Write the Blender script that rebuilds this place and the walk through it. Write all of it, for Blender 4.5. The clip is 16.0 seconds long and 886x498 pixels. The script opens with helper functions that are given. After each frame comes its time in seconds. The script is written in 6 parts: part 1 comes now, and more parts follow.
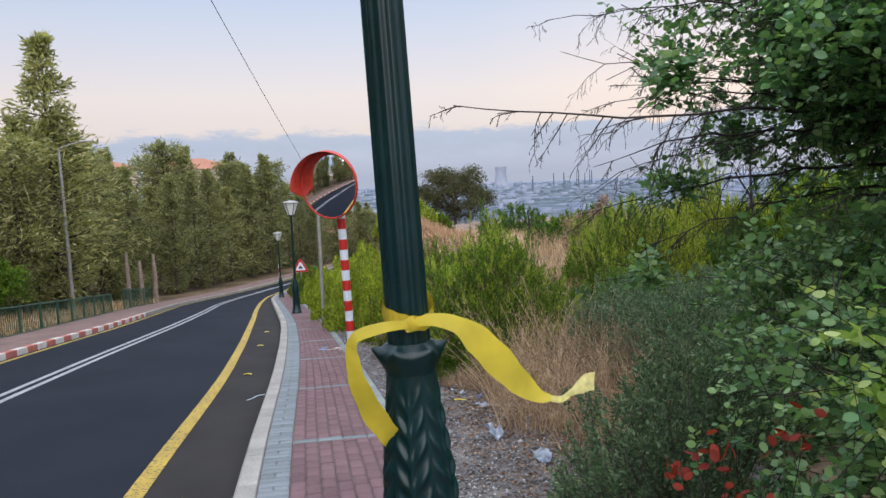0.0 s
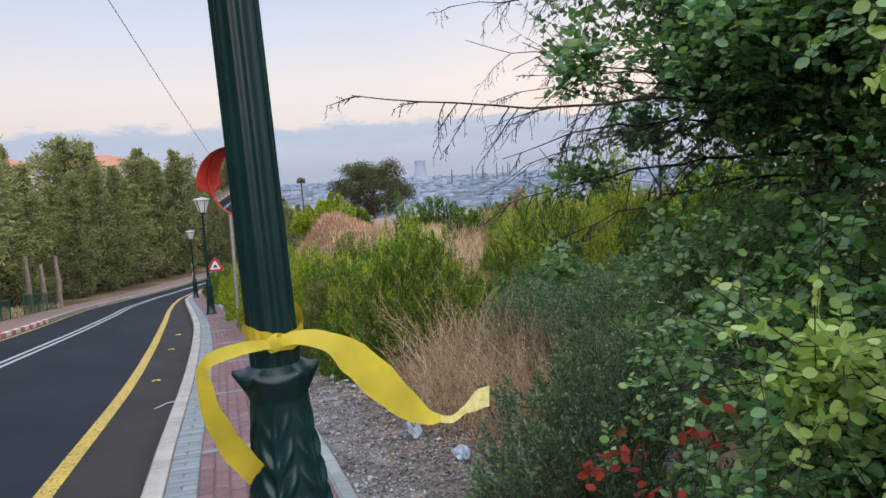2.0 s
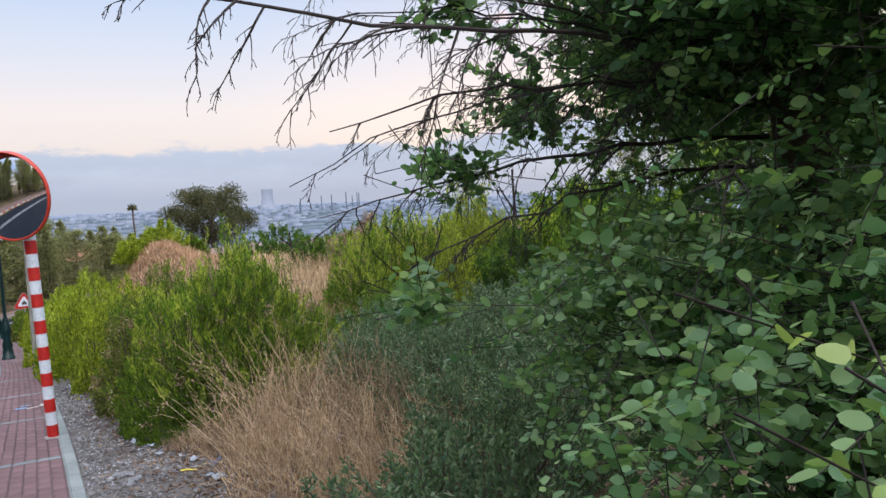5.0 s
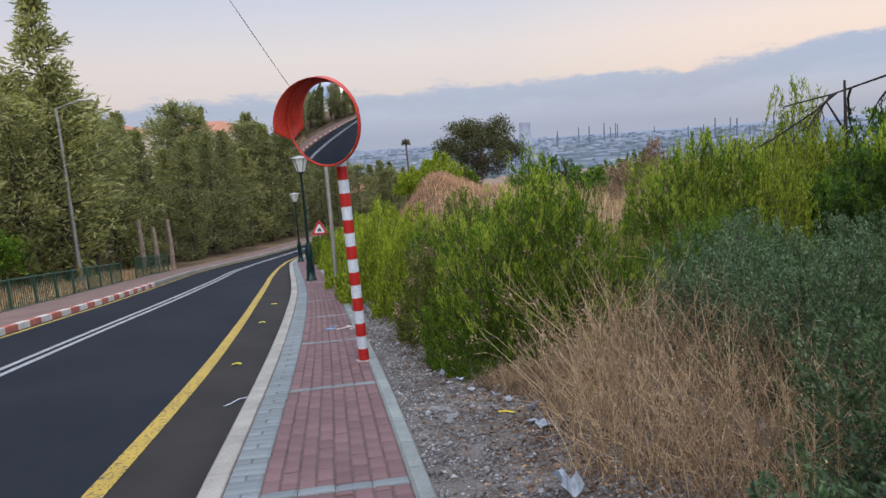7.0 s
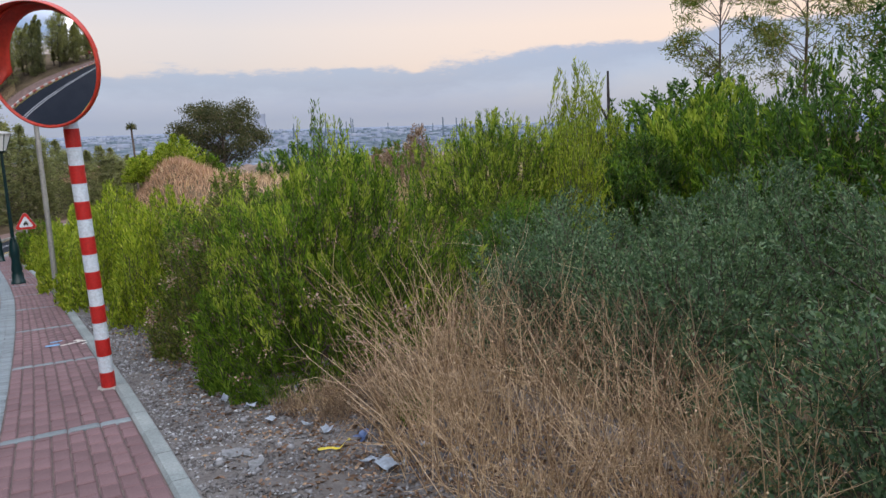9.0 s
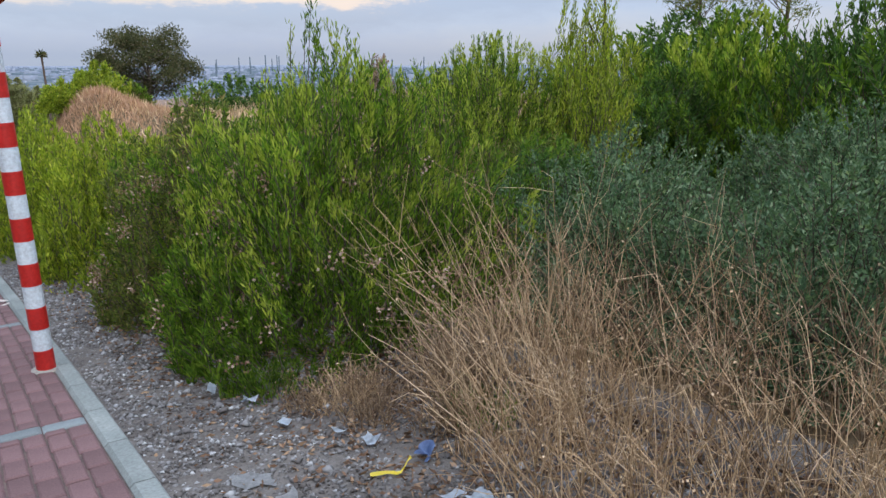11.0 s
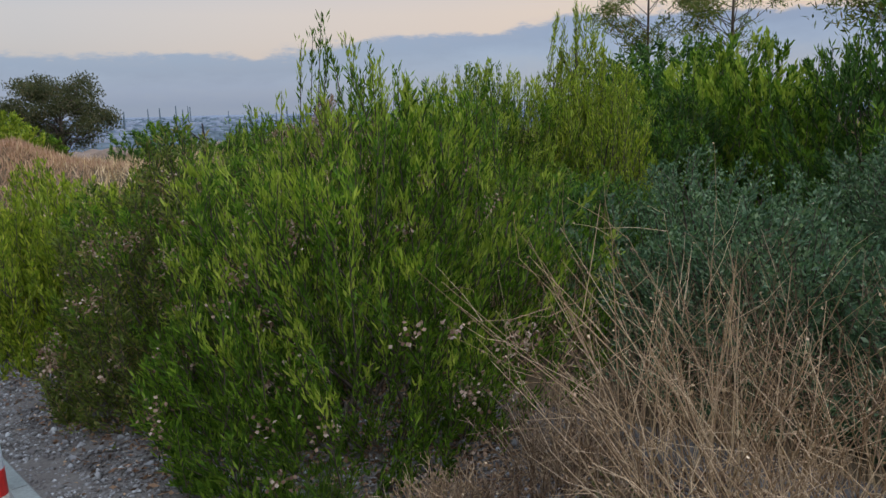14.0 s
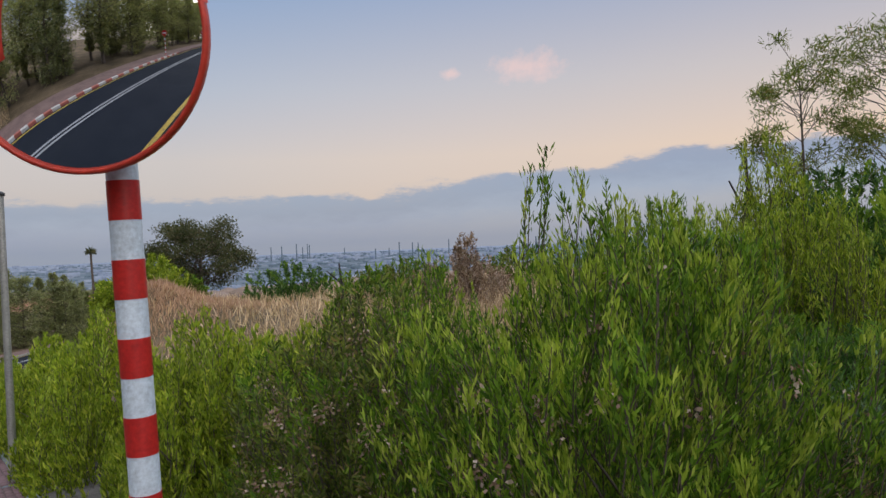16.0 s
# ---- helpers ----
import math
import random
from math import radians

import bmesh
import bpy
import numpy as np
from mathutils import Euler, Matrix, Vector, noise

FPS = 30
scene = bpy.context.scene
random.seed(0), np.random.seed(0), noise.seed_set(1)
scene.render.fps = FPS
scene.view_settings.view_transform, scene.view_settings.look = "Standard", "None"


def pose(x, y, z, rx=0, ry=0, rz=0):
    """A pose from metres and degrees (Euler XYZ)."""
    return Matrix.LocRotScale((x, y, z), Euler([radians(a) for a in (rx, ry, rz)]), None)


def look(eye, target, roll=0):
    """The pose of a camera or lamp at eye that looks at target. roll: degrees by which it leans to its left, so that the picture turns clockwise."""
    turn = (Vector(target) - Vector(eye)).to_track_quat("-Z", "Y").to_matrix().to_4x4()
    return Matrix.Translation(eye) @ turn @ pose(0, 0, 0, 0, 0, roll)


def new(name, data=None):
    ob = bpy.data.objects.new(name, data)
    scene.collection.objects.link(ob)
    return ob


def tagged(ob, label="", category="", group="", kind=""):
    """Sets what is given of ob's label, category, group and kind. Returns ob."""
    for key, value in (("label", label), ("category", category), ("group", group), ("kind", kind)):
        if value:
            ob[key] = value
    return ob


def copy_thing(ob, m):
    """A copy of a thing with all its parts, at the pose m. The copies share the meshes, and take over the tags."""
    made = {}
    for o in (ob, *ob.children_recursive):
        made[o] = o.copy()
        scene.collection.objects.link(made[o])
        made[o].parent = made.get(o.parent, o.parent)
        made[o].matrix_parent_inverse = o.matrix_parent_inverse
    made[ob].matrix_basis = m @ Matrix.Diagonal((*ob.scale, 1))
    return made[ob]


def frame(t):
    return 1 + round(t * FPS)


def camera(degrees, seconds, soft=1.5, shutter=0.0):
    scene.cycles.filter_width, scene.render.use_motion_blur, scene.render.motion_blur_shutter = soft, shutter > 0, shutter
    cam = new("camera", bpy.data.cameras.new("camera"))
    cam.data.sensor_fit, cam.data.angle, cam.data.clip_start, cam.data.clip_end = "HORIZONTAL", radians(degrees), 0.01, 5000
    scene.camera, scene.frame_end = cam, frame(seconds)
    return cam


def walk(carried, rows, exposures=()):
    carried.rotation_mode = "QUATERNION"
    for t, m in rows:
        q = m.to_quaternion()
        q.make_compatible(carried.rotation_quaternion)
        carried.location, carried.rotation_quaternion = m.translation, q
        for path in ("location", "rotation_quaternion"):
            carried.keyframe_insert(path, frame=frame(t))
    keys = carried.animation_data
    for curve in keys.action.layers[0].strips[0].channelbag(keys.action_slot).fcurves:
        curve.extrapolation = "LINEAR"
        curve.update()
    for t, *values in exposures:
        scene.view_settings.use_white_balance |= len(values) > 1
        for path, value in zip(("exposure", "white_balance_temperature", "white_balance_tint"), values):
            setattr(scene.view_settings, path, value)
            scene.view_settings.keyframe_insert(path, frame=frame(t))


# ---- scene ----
cam = camera(62.1, 16.0)
PATH = [
    (0, (-0.147, -9.876, 2.589), (0.141, -7.907, 2.389), -2.4),
    (0.5, (-0.127, -9.882, 2.592), (0.215, -7.922, 2.389), -2.9),
    (1, (-0.121, -9.885, 2.601), (0.284, -7.938, 2.387), -3.2),
    (1.5, (-0.124, -9.881, 2.598), (0.331, -7.946, 2.376), -3.1),
    (2, (-0.059, -9.754, 2.586), (0.437, -7.83, 2.359), -3.1),
    (2.5, (0.058, -9.616, 2.574), (0.649, -7.717, 2.363), -2.6),
    (3, (0.12, -9.527, 2.553), (1.008, -7.748, 2.339), -2.0),
    (5.3, (0.411, -8.482, 2.419), (1.285, -6.69, 2.264), -2.6),
    (5.5, (0.377, -8.411, 2.415), (1.092, -6.55, 2.265), -2.0),
    (6, (0.244, -8.164, 2.389), (0.592, -6.203, 2.203), -3.6),
    (6.5, (0.153, -7.954, 2.352), (0.366, -5.986, 2.066), -4.5),
    (7, (0.107, -7.651, 2.318), (0.318, -5.686, 2.011), -4.1),
    (7.5, (0.045, -7.322, 2.247), (0.559, -5.414, 1.935), -2.9),
    (8, (0.065, -6.992, 2.185), (0.804, -5.162, 1.861), -0.7),
    (8.5, (-0.035, -6.644, 2.127), (0.789, -4.851, 1.804), -0.6),
    (8.7, (-0.061, -6.515, 2.115), (0.786, -4.734, 1.779), -1.2),
    (10.8, (-0.164, -4.982, 1.907), (0.855, -3.33, 1.427), 0.5),
    (11, (-0.17, -4.89, 1.893), (0.86, -3.253, 1.384), 0.2),
    (11.5, (-0.213, -4.662, 1.875), (0.777, -3.156, 1.008), -1.1),
    (12, (-0.121, -4.435, 1.842), (0.878, -2.969, 0.917), -0.6),
    (12.5, (-0.146, -4.222, 1.782), (1.003, -2.787, 0.994), -1.5),
    (13, (-0.157, -4.073, 1.747), (1.096, -2.629, 1.162), 1.2),
    (13.5, (-0.166, -3.903, 1.748), (1.097, -2.417, 1.304), 2.8),
    (14, (-0.299, -3.741, 1.755), (0.919, -2.205, 1.36), -1.1),
    (14.5, (-0.332, -3.492, 1.772), (0.723, -1.823, 1.449), -2.3),
    (15, (-0.342, -3.254, 1.824), (0.598, -1.498, 1.644), -2.7),
    (15.5, (-0.413, -2.987, 1.860), (0.568, -1.245, 1.801), -2.6),
    (16, (-0.394, -2.802, 1.825), (0.613, -1.075, 1.795), -2.3),
]
EXPOSURE = [(0, 0.05, 6480, 14.0), (2, 0.1, 6480, 14.0), (3, 0.2, 6480, 14.0), (5.5, 0.15, 6480, 14.0), (6, -0.15, 6480, 14.0), (7, -0.1, 6480, 14.0), (7.5, -0.25, 6480, 14.0), (8, -0.1, 6480, 14.0), (8.5, -0.08, 6480, 14.0), (10.8, 0.08, 6270, 11.3),
            (11.1, 0.15, 6233, 10.9), (11.5, 0.65, 6165, 10.5), (12.1, 0.75, 6081, 9.9), (12.5, 0.3, 6085, 9.8), (13, -0.1, 6090, 9.5), (13.5, -0.75, 6095, 9.2), (14, -0.45, 6100, 9.0), (14.5, -0.1, 6250, 10.0), (15, -0.35, 6400, 11.0), (15.5, -0.45, 6450, 11.5), (16, -0.45, 6500, 12.0)]          # seconds, stops, kelvin, tint
walk(cam, [(t, look(eye, target, roll)) for t, eye, target, roll in PATH], EXPOSURE)

# ---- world, sun, exposure ----
world = bpy.data.worlds.new("world")
scene.world = world
world.use_nodes = True
wn, wl = world.node_tree.nodes, world.node_tree.links
wn.clear()
SUN_ELEV, SUN_AZ, GLOW_AZ = 32.0, 188.0, 62.0          # degrees; azimuth from +y towards +x


def ramp_node(nodes, stops, interp="LINEAR"):
    n = nodes.new("ShaderNodeValToRGB")
    n.color_ramp.interpolation = interp
    els = n.color_ramp.elements
    while len(els) < len(stops):
        els.new(0.5)
    for e, (p, c) in zip(els, stops):
        e.position = p
        e.color = (*c, 1.0)
    return n


sky = wn.new("ShaderNodeTexSky")
sky.sky_type = "NISHITA"
sky.sun_disc = False
sky.sun_elevation, sky.sun_rotation = radians(SUN_ELEV), radians(SUN_AZ)
sky.air_density, sky.dust_density, sky.ozone_density = 1.0, 1.5, 2.0
sky_bg = wn.new("ShaderNodeBackground")
sky_bg.inputs["Strength"].default_value = 0.05
wl.new(sky.outputs["Color"], sky_bg.inputs["Color"])

# evening veil over the sky: pink near the horizon, a cloud bank low over the bay
co = wn.new("ShaderNodeTexCoord")
sep = wn.new("ShaderNodeSeparateXYZ")
wl.new(co.outputs["Generated"], sep.inputs["Vector"])
veil = ramp_node(wn, [(0.0, (0.36, 0.36, 0.42)), (0.05, (0.68, 0.53, 0.51)), (0.11, (0.79, 0.63, 0.54)), (0.20, (0.61, 0.62, 0.66)),
                      (0.32, (0.36, 0.50, 0.73)), (0.42, (0.56, 0.68, 0.88)), (0.65, (1.9, 2.05, 2.25)), (1.0, (2.9, 3.1, 3.4))])
wl.new(sep.outputs["Z"], veil.inputs["Fac"])
# warmer and brighter towards the sunset side
dotn = wn.new("ShaderNodeVectorMath")
dotn.operation = "DOT_PRODUCT"
dotn.inputs[1].default_value = (math.sin(radians(GLOW_AZ)), math.cos(radians(GLOW_AZ)), 0.0)
wl.new(co.outputs["Generated"], dotn.inputs[0])
glow = ramp_node(wn, [(0.0, (0.0, 0.0, 0.0)), (0.62, (0.03, 0.018, 0.0)), (0.92, (0.32, 0.15, 0.0)), (1.0, (0.46, 0.22, 0.0))])
wl.new(dotn.outputs["Value"], glow.inputs["Fac"])
glow_h = ramp_node(wn, [(0.0, (1, 1, 1)), (0.22, (0.75, 0.75, 0.75)), (0.55, (0.0, 0.0, 0.0))])
wl.new(sep.outputs["Z"], glow_h.inputs["Fac"])
glow_m = wn.new("ShaderNodeMix")
glow_m.data_type, glow_m.blend_type = "RGBA", "MULTIPLY"
glow_m.inputs[0].default_value = 1.0
wl.new(glow.outputs["Color"], glow_m.inputs[6])
wl.new(glow_h.outputs["Color"], glow_m.inputs[7])
veil_g = wn.new("ShaderNodeMix")
veil_g.data_type, veil_g.blend_type = "RGBA", "ADD"
veil_g.inputs[0].default_value = 1.0
wl.new(veil.outputs["Color"], veil_g.inputs[6])
wl.new(glow_m.outputs[2], veil_g.inputs[7])
# cloud bank: its top edge is broken up by noise
cmap = wn.new("ShaderNodeMapping")
cmap.inputs["Scale"].default_value = (5.0, 5.0, 16.0)
wl.new(co.outputs["Generated"], cmap.inputs["Vector"])
cno = wn.new("ShaderNodeTexNoise")
cno.inputs["Scale"].default_value, cno.inputs["Detail"].default_value, cno.inputs["Roughness"].default_value = 2.0, 9.0, 0.66
wl.new(cmap.outputs["Vector"], cno.inputs["Vector"])
cm1 = wn.new("ShaderNodeMath")
cm1.operation = "MULTIPLY_ADD"
cm1.inputs[1].default_value, cm1.inputs[2].default_value = 0.062, -0.031
wl.new(cno.outputs["Fac"], cm1.inputs[0])
cm2 = wn.new("ShaderNodeMath")
cm2.operation = "ADD"
wl.new(cm1.outputs[0], cm2.inputs[0])
crise = wn.new("ShaderNodeMapRange")
crise.inputs["From Min"].default_value, crise.inputs["From Max"].default_value = 0.42, 0.80
crise.inputs["To Min"].default_value, crise.inputs["To Max"].default_value = 0.006, -0.037
wl.new(sep.outputs["X"], crise.inputs["Value"])
cm3 = wn.new("ShaderNodeMath")
cm3.operation = "ADD"
wl.new(sep.outputs["Z"], cm3.inputs[0])
wl.new(crise.outputs[0], cm3.inputs[1])
wl.new(cm3.outputs[0], cm2.inputs[1])
cmask = ramp_node(wn, [(0.0, (0.85, 0.85, 0.85)), (0.03, (0.95, 0.95, 0.95)), (0.064, (0.92, 0.92, 0.92)), (0.071, (0.0, 0.0, 0.0))])
wl.new(cm2.outputs[0], cmask.inputs["Fac"])
ccol = ramp_node(wn, [(0.0, (0.43, 0.50, 0.67)), (0.03, (0.37, 0.44, 0.65)), (0.052, (0.27, 0.33, 0.54)), (0.064, (0.30, 0.34, 0.53)), (0.075, (0.49, 0.45, 0.55))])
wl.new(cm2.outputs[0], ccol.inputs["Fac"])
veil_c = wn.new("ShaderNodeMix")
veil_c.data_type = "RGBA"
wl.new(cmask.outputs["Color"], veil_c.inputs[0])
wl.new(veil_g.outputs[2], veil_c.inputs[6])
wl.new(ccol.outputs["Color"], veil_c.inputs[7])
# two small pink puffs above the bank
puff_col = veil_c.outputs[2]
for (px, py, pz), size in (((0.5893, 0.7775, 0.2197), 0.062), ((0.5077, 0.8338, 0.2168), 0.022)):
    pd = wn.new("ShaderNodeVectorMath")
    pd.operation = "SUBTRACT"
    pd.inputs[1].default_value = (px, py, pz)
    wl.new(co.outputs["Generated"], pd.inputs[0])
    ps = wn.new("ShaderNodeVectorMath")
    ps.operation = "MULTIPLY"
    ps.inputs[1].default_value = (1 / size, 1 / size, 2.2 / size)
    wl.new(pd.outputs[0], ps.inputs[0])
    pl = wn.new("ShaderNodeVectorMath")
    pl.operation = "LENGTH"
    wl.new(ps.outputs[0], pl.inputs[0])
    pn = wn.new("ShaderNodeTexNoise")
    pn.inputs["Scale"].default_value, pn.inputs["Detail"].default_value, pn.inputs["Roughness"].default_value = 55.0, 5.0, 0.6
    wl.new(co.outputs["Generated"], pn.inputs["Vector"])
    pm = wn.new("ShaderNodeMath")
    pm.operation = "MULTIPLY_ADD"
    pm.inputs[1].default_value = 1.5
    wl.new(pn.outputs["Fac"], pm.inputs[0])
    wl.new(pl.outputs["Value"], pm.inputs[2])
    pr2 = ramp_node(wn, [(0.44, (0.9, 0.9, 0.9)), (0.80, (0.0, 0.0, 0.0))])
    ph = wn.new("ShaderNodeMath")
    ph.operation = "MULTIPLY"
    ph.inputs[1].default_value = 0.5
    wl.new(pm.outputs[0], ph.inputs[0])
    wl.new(ph.outputs[0], pr2.inputs["Fac"])
    px_mix = wn.new("ShaderNodeMix")
    px_mix.data_type = "RGBA"
    wl.new(pr2.outputs["Color"], px_mix.inputs[0])
    wl.new(puff_col, px_mix.inputs[6])
    px_mix.inputs[7].default_value = (1.2, 0.82, 0.68, 1.0)
    puff_col = px_mix.outputs[2]
veil_bg = wn.new("ShaderNodeBackground")
veil_bg.inputs["Strength"].default_value = 0.76
wl.new(puff_col, veil_bg.inputs["Color"])
wadd = wn.new("ShaderNodeAddShader")
wl.new(sky_bg.outputs[0], wadd.inputs[0])
wl.new(veil_bg.outputs[0], wadd.inputs[1])
wout = wn.new("ShaderNodeOutputWorld")
wl.new(wadd.outputs[0], wout.inputs["Surface"])

sun_data = bpy.data.lights.new("sun", "SUN")
sun_data.energy, sun_data.angle, sun_data.color = 1.9, radians(75), (1.0, 0.95, 0.87)
sun = new("sun", sun_data)
sun_dir = Vector((math.sin(radians(SUN_AZ)) * math.cos(radians(SUN_ELEV)), math.cos(radians(SUN_AZ)) * math.cos(radians(SUN_ELEV)), math.sin(radians(SUN_ELEV))))
sun.matrix_world = look((30, 20, 30), Vector((30, 20, 30)) - sun_dir)


# ---- materials ----
def material(name):
    m = bpy.data.materials.new(name)
    m.use_nodes = True
    n, l = m.node_tree.nodes, m.node_tree.links
    n.clear()
    out = n.new("ShaderNodeOutputMaterial")
    b = n.new("ShaderNodeBsdfPrincipled")
    l.new(b.outputs[0], out.inputs["Surface"])
    return m, n, l, b, out


def noise_tex(n, l, scale, detail=4.0, rough=0.55, coord="Object"):
    tc = n.new("ShaderNodeTexCoord")
    t = n.new("ShaderNodeTexNoise")
    t.inputs["Scale"].default_value, t.inputs["Detail"].default_value, t.inputs["Roughness"].default_value = scale, detail, rough
    l.new(tc.outputs[coord], t.inputs["Vector"])
    return t


def mixc(n, l, fac, a, b, mode="MIX"):
    m = n.new("ShaderNodeMix")
    m.data_type, m.blend_type = "RGBA", mode
    for sock, v in ((m.inputs[0], fac), (m.inputs[6], a), (m.inputs[7], b)):
        if isinstance(v, (int, float)):
            sock.default_value = v
        elif isinstance(v, tuple):
            sock.default_value = (*v, 1.0)
        else:
            l.new(v, sock)
    return m.outputs[2]


def bumped(n, l, b, height, strength=0.3, dist=0.01):
    bp = n.new("ShaderNodeBump")
    bp.inputs["Strength"].default_value, bp.inputs["Distance"].default_value = strength, dist
    l.new(height, bp.inputs["Height"])
    l.new(bp.outputs[0], b.inputs["Normal"])


def surface(name, lo, hi, scale=6.0, fine=90.0, rough=0.8, metal=0.0, bump=0.3, dist=0.004, per_object=0.0, per_island=0.0, spec=0.4):
    """Two-scale mottled surface between two colours."""
    m, n, l, b, out = material(name)
    big, small = noise_tex(n, l, scale, 5.0, 0.6), noise_tex(n, l, fine, 3.0, 0.6)
    r = ramp_node(n, [(0.3, lo), (0.7, hi)])
    l.new(big.outputs["Fac"], r.inputs["Fac"])
    r2 = ramp_node(n, [(0.25, (0.72, 0.72, 0.72)), (0.75, (1.18, 1.18, 1.18))])
    l.new(small.outputs["Fac"], r2.inputs["Fac"])
    c = mixc(n, l, 1.0, r.outputs["Color"], r2.outputs["Color"], "MULTIPLY")
    if per_object or per_island:
        if per_object:
            rnd, amt = n.new("ShaderNodeObjectInfo").outputs["Random"], per_object
        else:
            rnd, amt = n.new("ShaderNodeNewGeometry").outputs["Random Per Island"], per_island
        r3 = ramp_node(n, [(0.0, (1 - amt,) * 3), (1.0, (1 + amt,) * 3)])
        l.new(rnd, r3.inputs["Fac"])
        c = mixc(n, l, 1.0, c, r3.outputs["Color"], "MULTIPLY")
    l.new(c, b.inputs["Base Color"])
    b.inputs["Roughness"].default_value, b.inputs["Metallic"].default_value = rough, metal
    b.inputs["Specular IOR Level"].default_value = spec
    if bump:
        bumped(n, l, b, small.outputs["Fac"], bump, dist)
    return m


def leafy(name, stops, rough=0.6, trans=0.38, spec=0.15):
    """Leaves: each one takes its own tone; thin, so that light comes through."""
    m, n, l, b, out = material(name)
    g = n.new("ShaderNodeNewGeometry")
    r = ramp_node(n, stops)
    l.new(g.outputs["Random Per Island"], r.inputs["Fac"])
    big = noise_tex(n, l, 1.3, 3.0)
    r2 = ramp_node(n, [(0.3, (0.75, 0.75, 0.75)), (0.7, (1.2, 1.2, 1.15))])
    l.new(big.outputs["Fac"], r2.inputs["Fac"])
    c = mixc(n, l, 1.0, r.outputs["Color"], r2.outputs["Color"], "MULTIPLY")
    l.new(c, b.inputs["Base Color"])
    b.inputs["Roughness"].default_value, b.inputs["Specular IOR Level"].default_value = rough, spec
    t = n.new("ShaderNodeBsdfTranslucent")
    l.new(mixc(n, l, 1.0, c, (1.15, 1.2, 0.6), "MULTIPLY"), t.inputs["Color"])
    mx = n.new("ShaderNodeMixShader")
    mx.inputs[0].default_value = trans
    l.new(b.outputs[0], mx.inputs[1])
    l.new(t.outputs[0], mx.inputs[2])
    l.new(mx.outputs[0], out.inputs["Surface"])
    return m


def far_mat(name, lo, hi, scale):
    """Far-off matter, with the evening haze mixed into its base colour."""
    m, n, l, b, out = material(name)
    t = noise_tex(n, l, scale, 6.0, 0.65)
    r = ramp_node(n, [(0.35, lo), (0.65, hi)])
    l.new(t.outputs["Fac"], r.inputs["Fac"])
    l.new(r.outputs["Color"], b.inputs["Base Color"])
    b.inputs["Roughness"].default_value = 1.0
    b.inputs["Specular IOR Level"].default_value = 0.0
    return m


M_ASPHALT = surface("asphalt", (0.011, 0.015, 0.023), (0.019, 0.023, 0.032), 0.5, 160.0, 0.9, spec=0.12, bump=0.5, dist=0.004)
M_SHOULDER = surface("old_asphalt", (0.026, 0.025, 0.026), (0.041, 0.039, 0.039), 0.9, 140.0, 0.95, spec=0.12, bump=0.6, dist=0.005)
M_KERB = surface("kerb_concrete", (0.22, 0.215, 0.20), (0.34, 0.325, 0.30), 3.0, 70.0, 0.9, bump=0.4, per_object=0.08)
M_KERB_GREY = surface("edging_concrete", (0.15, 0.175, 0.18), (0.235, 0.26, 0.26), 3.0, 70.0, 0.9, bump=0.4, per_object=0.08)
M_RED_PAVER = surface("red_paver", (0.115, 0.067, 0.074), (0.170, 0.101, 0.107), 2.2, 110.0, 0.9, bump=0.5, dist=0.003, per_object=0.16)
M_RED_PAVER_J = surface("red_paver_rest", (0.115, 0.067, 0.074), (0.170, 0.101, 0.107), 2.2, 110.0, 0.9, bump=0.5, dist=0.003, per_island=0.16)
M_GREY_PAVER = surface("grey_paver", (0.125, 0.15, 0.17), (0.20, 0.23, 0.245), 2.2, 110.0, 0.9, bump=0.5, dist=0.003, per_object=0.14)
M_GREY_PAVER_J = surface("grey_paver_rest", (0.125, 0.15, 0.17), (0.20, 0.23, 0.245), 2.2, 110.0, 0.9, bump=0.5, dist=0.003, per_island=0.14)
M_BED = surface("paving_sand", (0.08, 0.06, 0.06), (0.15, 0.11, 0.10), 8.0, 120.0, 0.95)
M_RED_PAINT = surface("red_paint", (0.40, 0.016, 0.014), (0.49, 0.026, 0.022), 5.0, 60.0, 0.42, bump=0.05, dist=0.001)
M_WHITE_PAINT = surface("white_paint", (0.54, 0.61, 0.69), (0.60, 0.67, 0.75), 5.0, 60.0, 0.45, bump=0.05, dist=0.001)
M_KERB_RED = surface("kerb_red_paint", (0.33, 0.10, 0.08), (0.50, 0.16, 0.12), 4.0, 60.0, 0.85)
M_KERB_WHITE = surface("kerb_white_paint", (0.48, 0.46, 0.44), (0.68, 0.66, 0.63), 4.0, 60.0, 0.85)
M_GREEN_IRON = surface("green_cast_iron", (0.0025, 0.017, 0.019), (0.005, 0.027, 0.030), 9.0, 120.0, 0.30, 0.0, bump=0.08, dist=0.001, spec=0.35)
M_FENCE = surface("green_fence_paint", (0.02, 0.07, 0.045), (0.035, 0.10, 0.065), 6.0, 60.0, 0.5)
M_STEEL = surface("galvanised_steel", (0.30, 0.30, 0.29), (0.45, 0.44, 0.42), 4.0, 50.0, 0.5, 0.6, bump=0.1)
M_ORANGE = surface("red_plastic", (0.42, 0.028, 0.016), (0.52, 0.05, 0.028), 3.0, 30.0, 0.4, bump=0.05, dist=0.001)
M_BLACK = surface("dark_plastic", (0.015, 0.015, 0.016), (0.03, 0.03, 0.03), 6.0, 60.0, 0.5)
M_TAPE = surface("yellow_tape", (0.76, 0.64, 0.075), (0.80, 0.68, 0.09), 3.0, 9.0, 0.4, bump=0.02, dist=0.001)
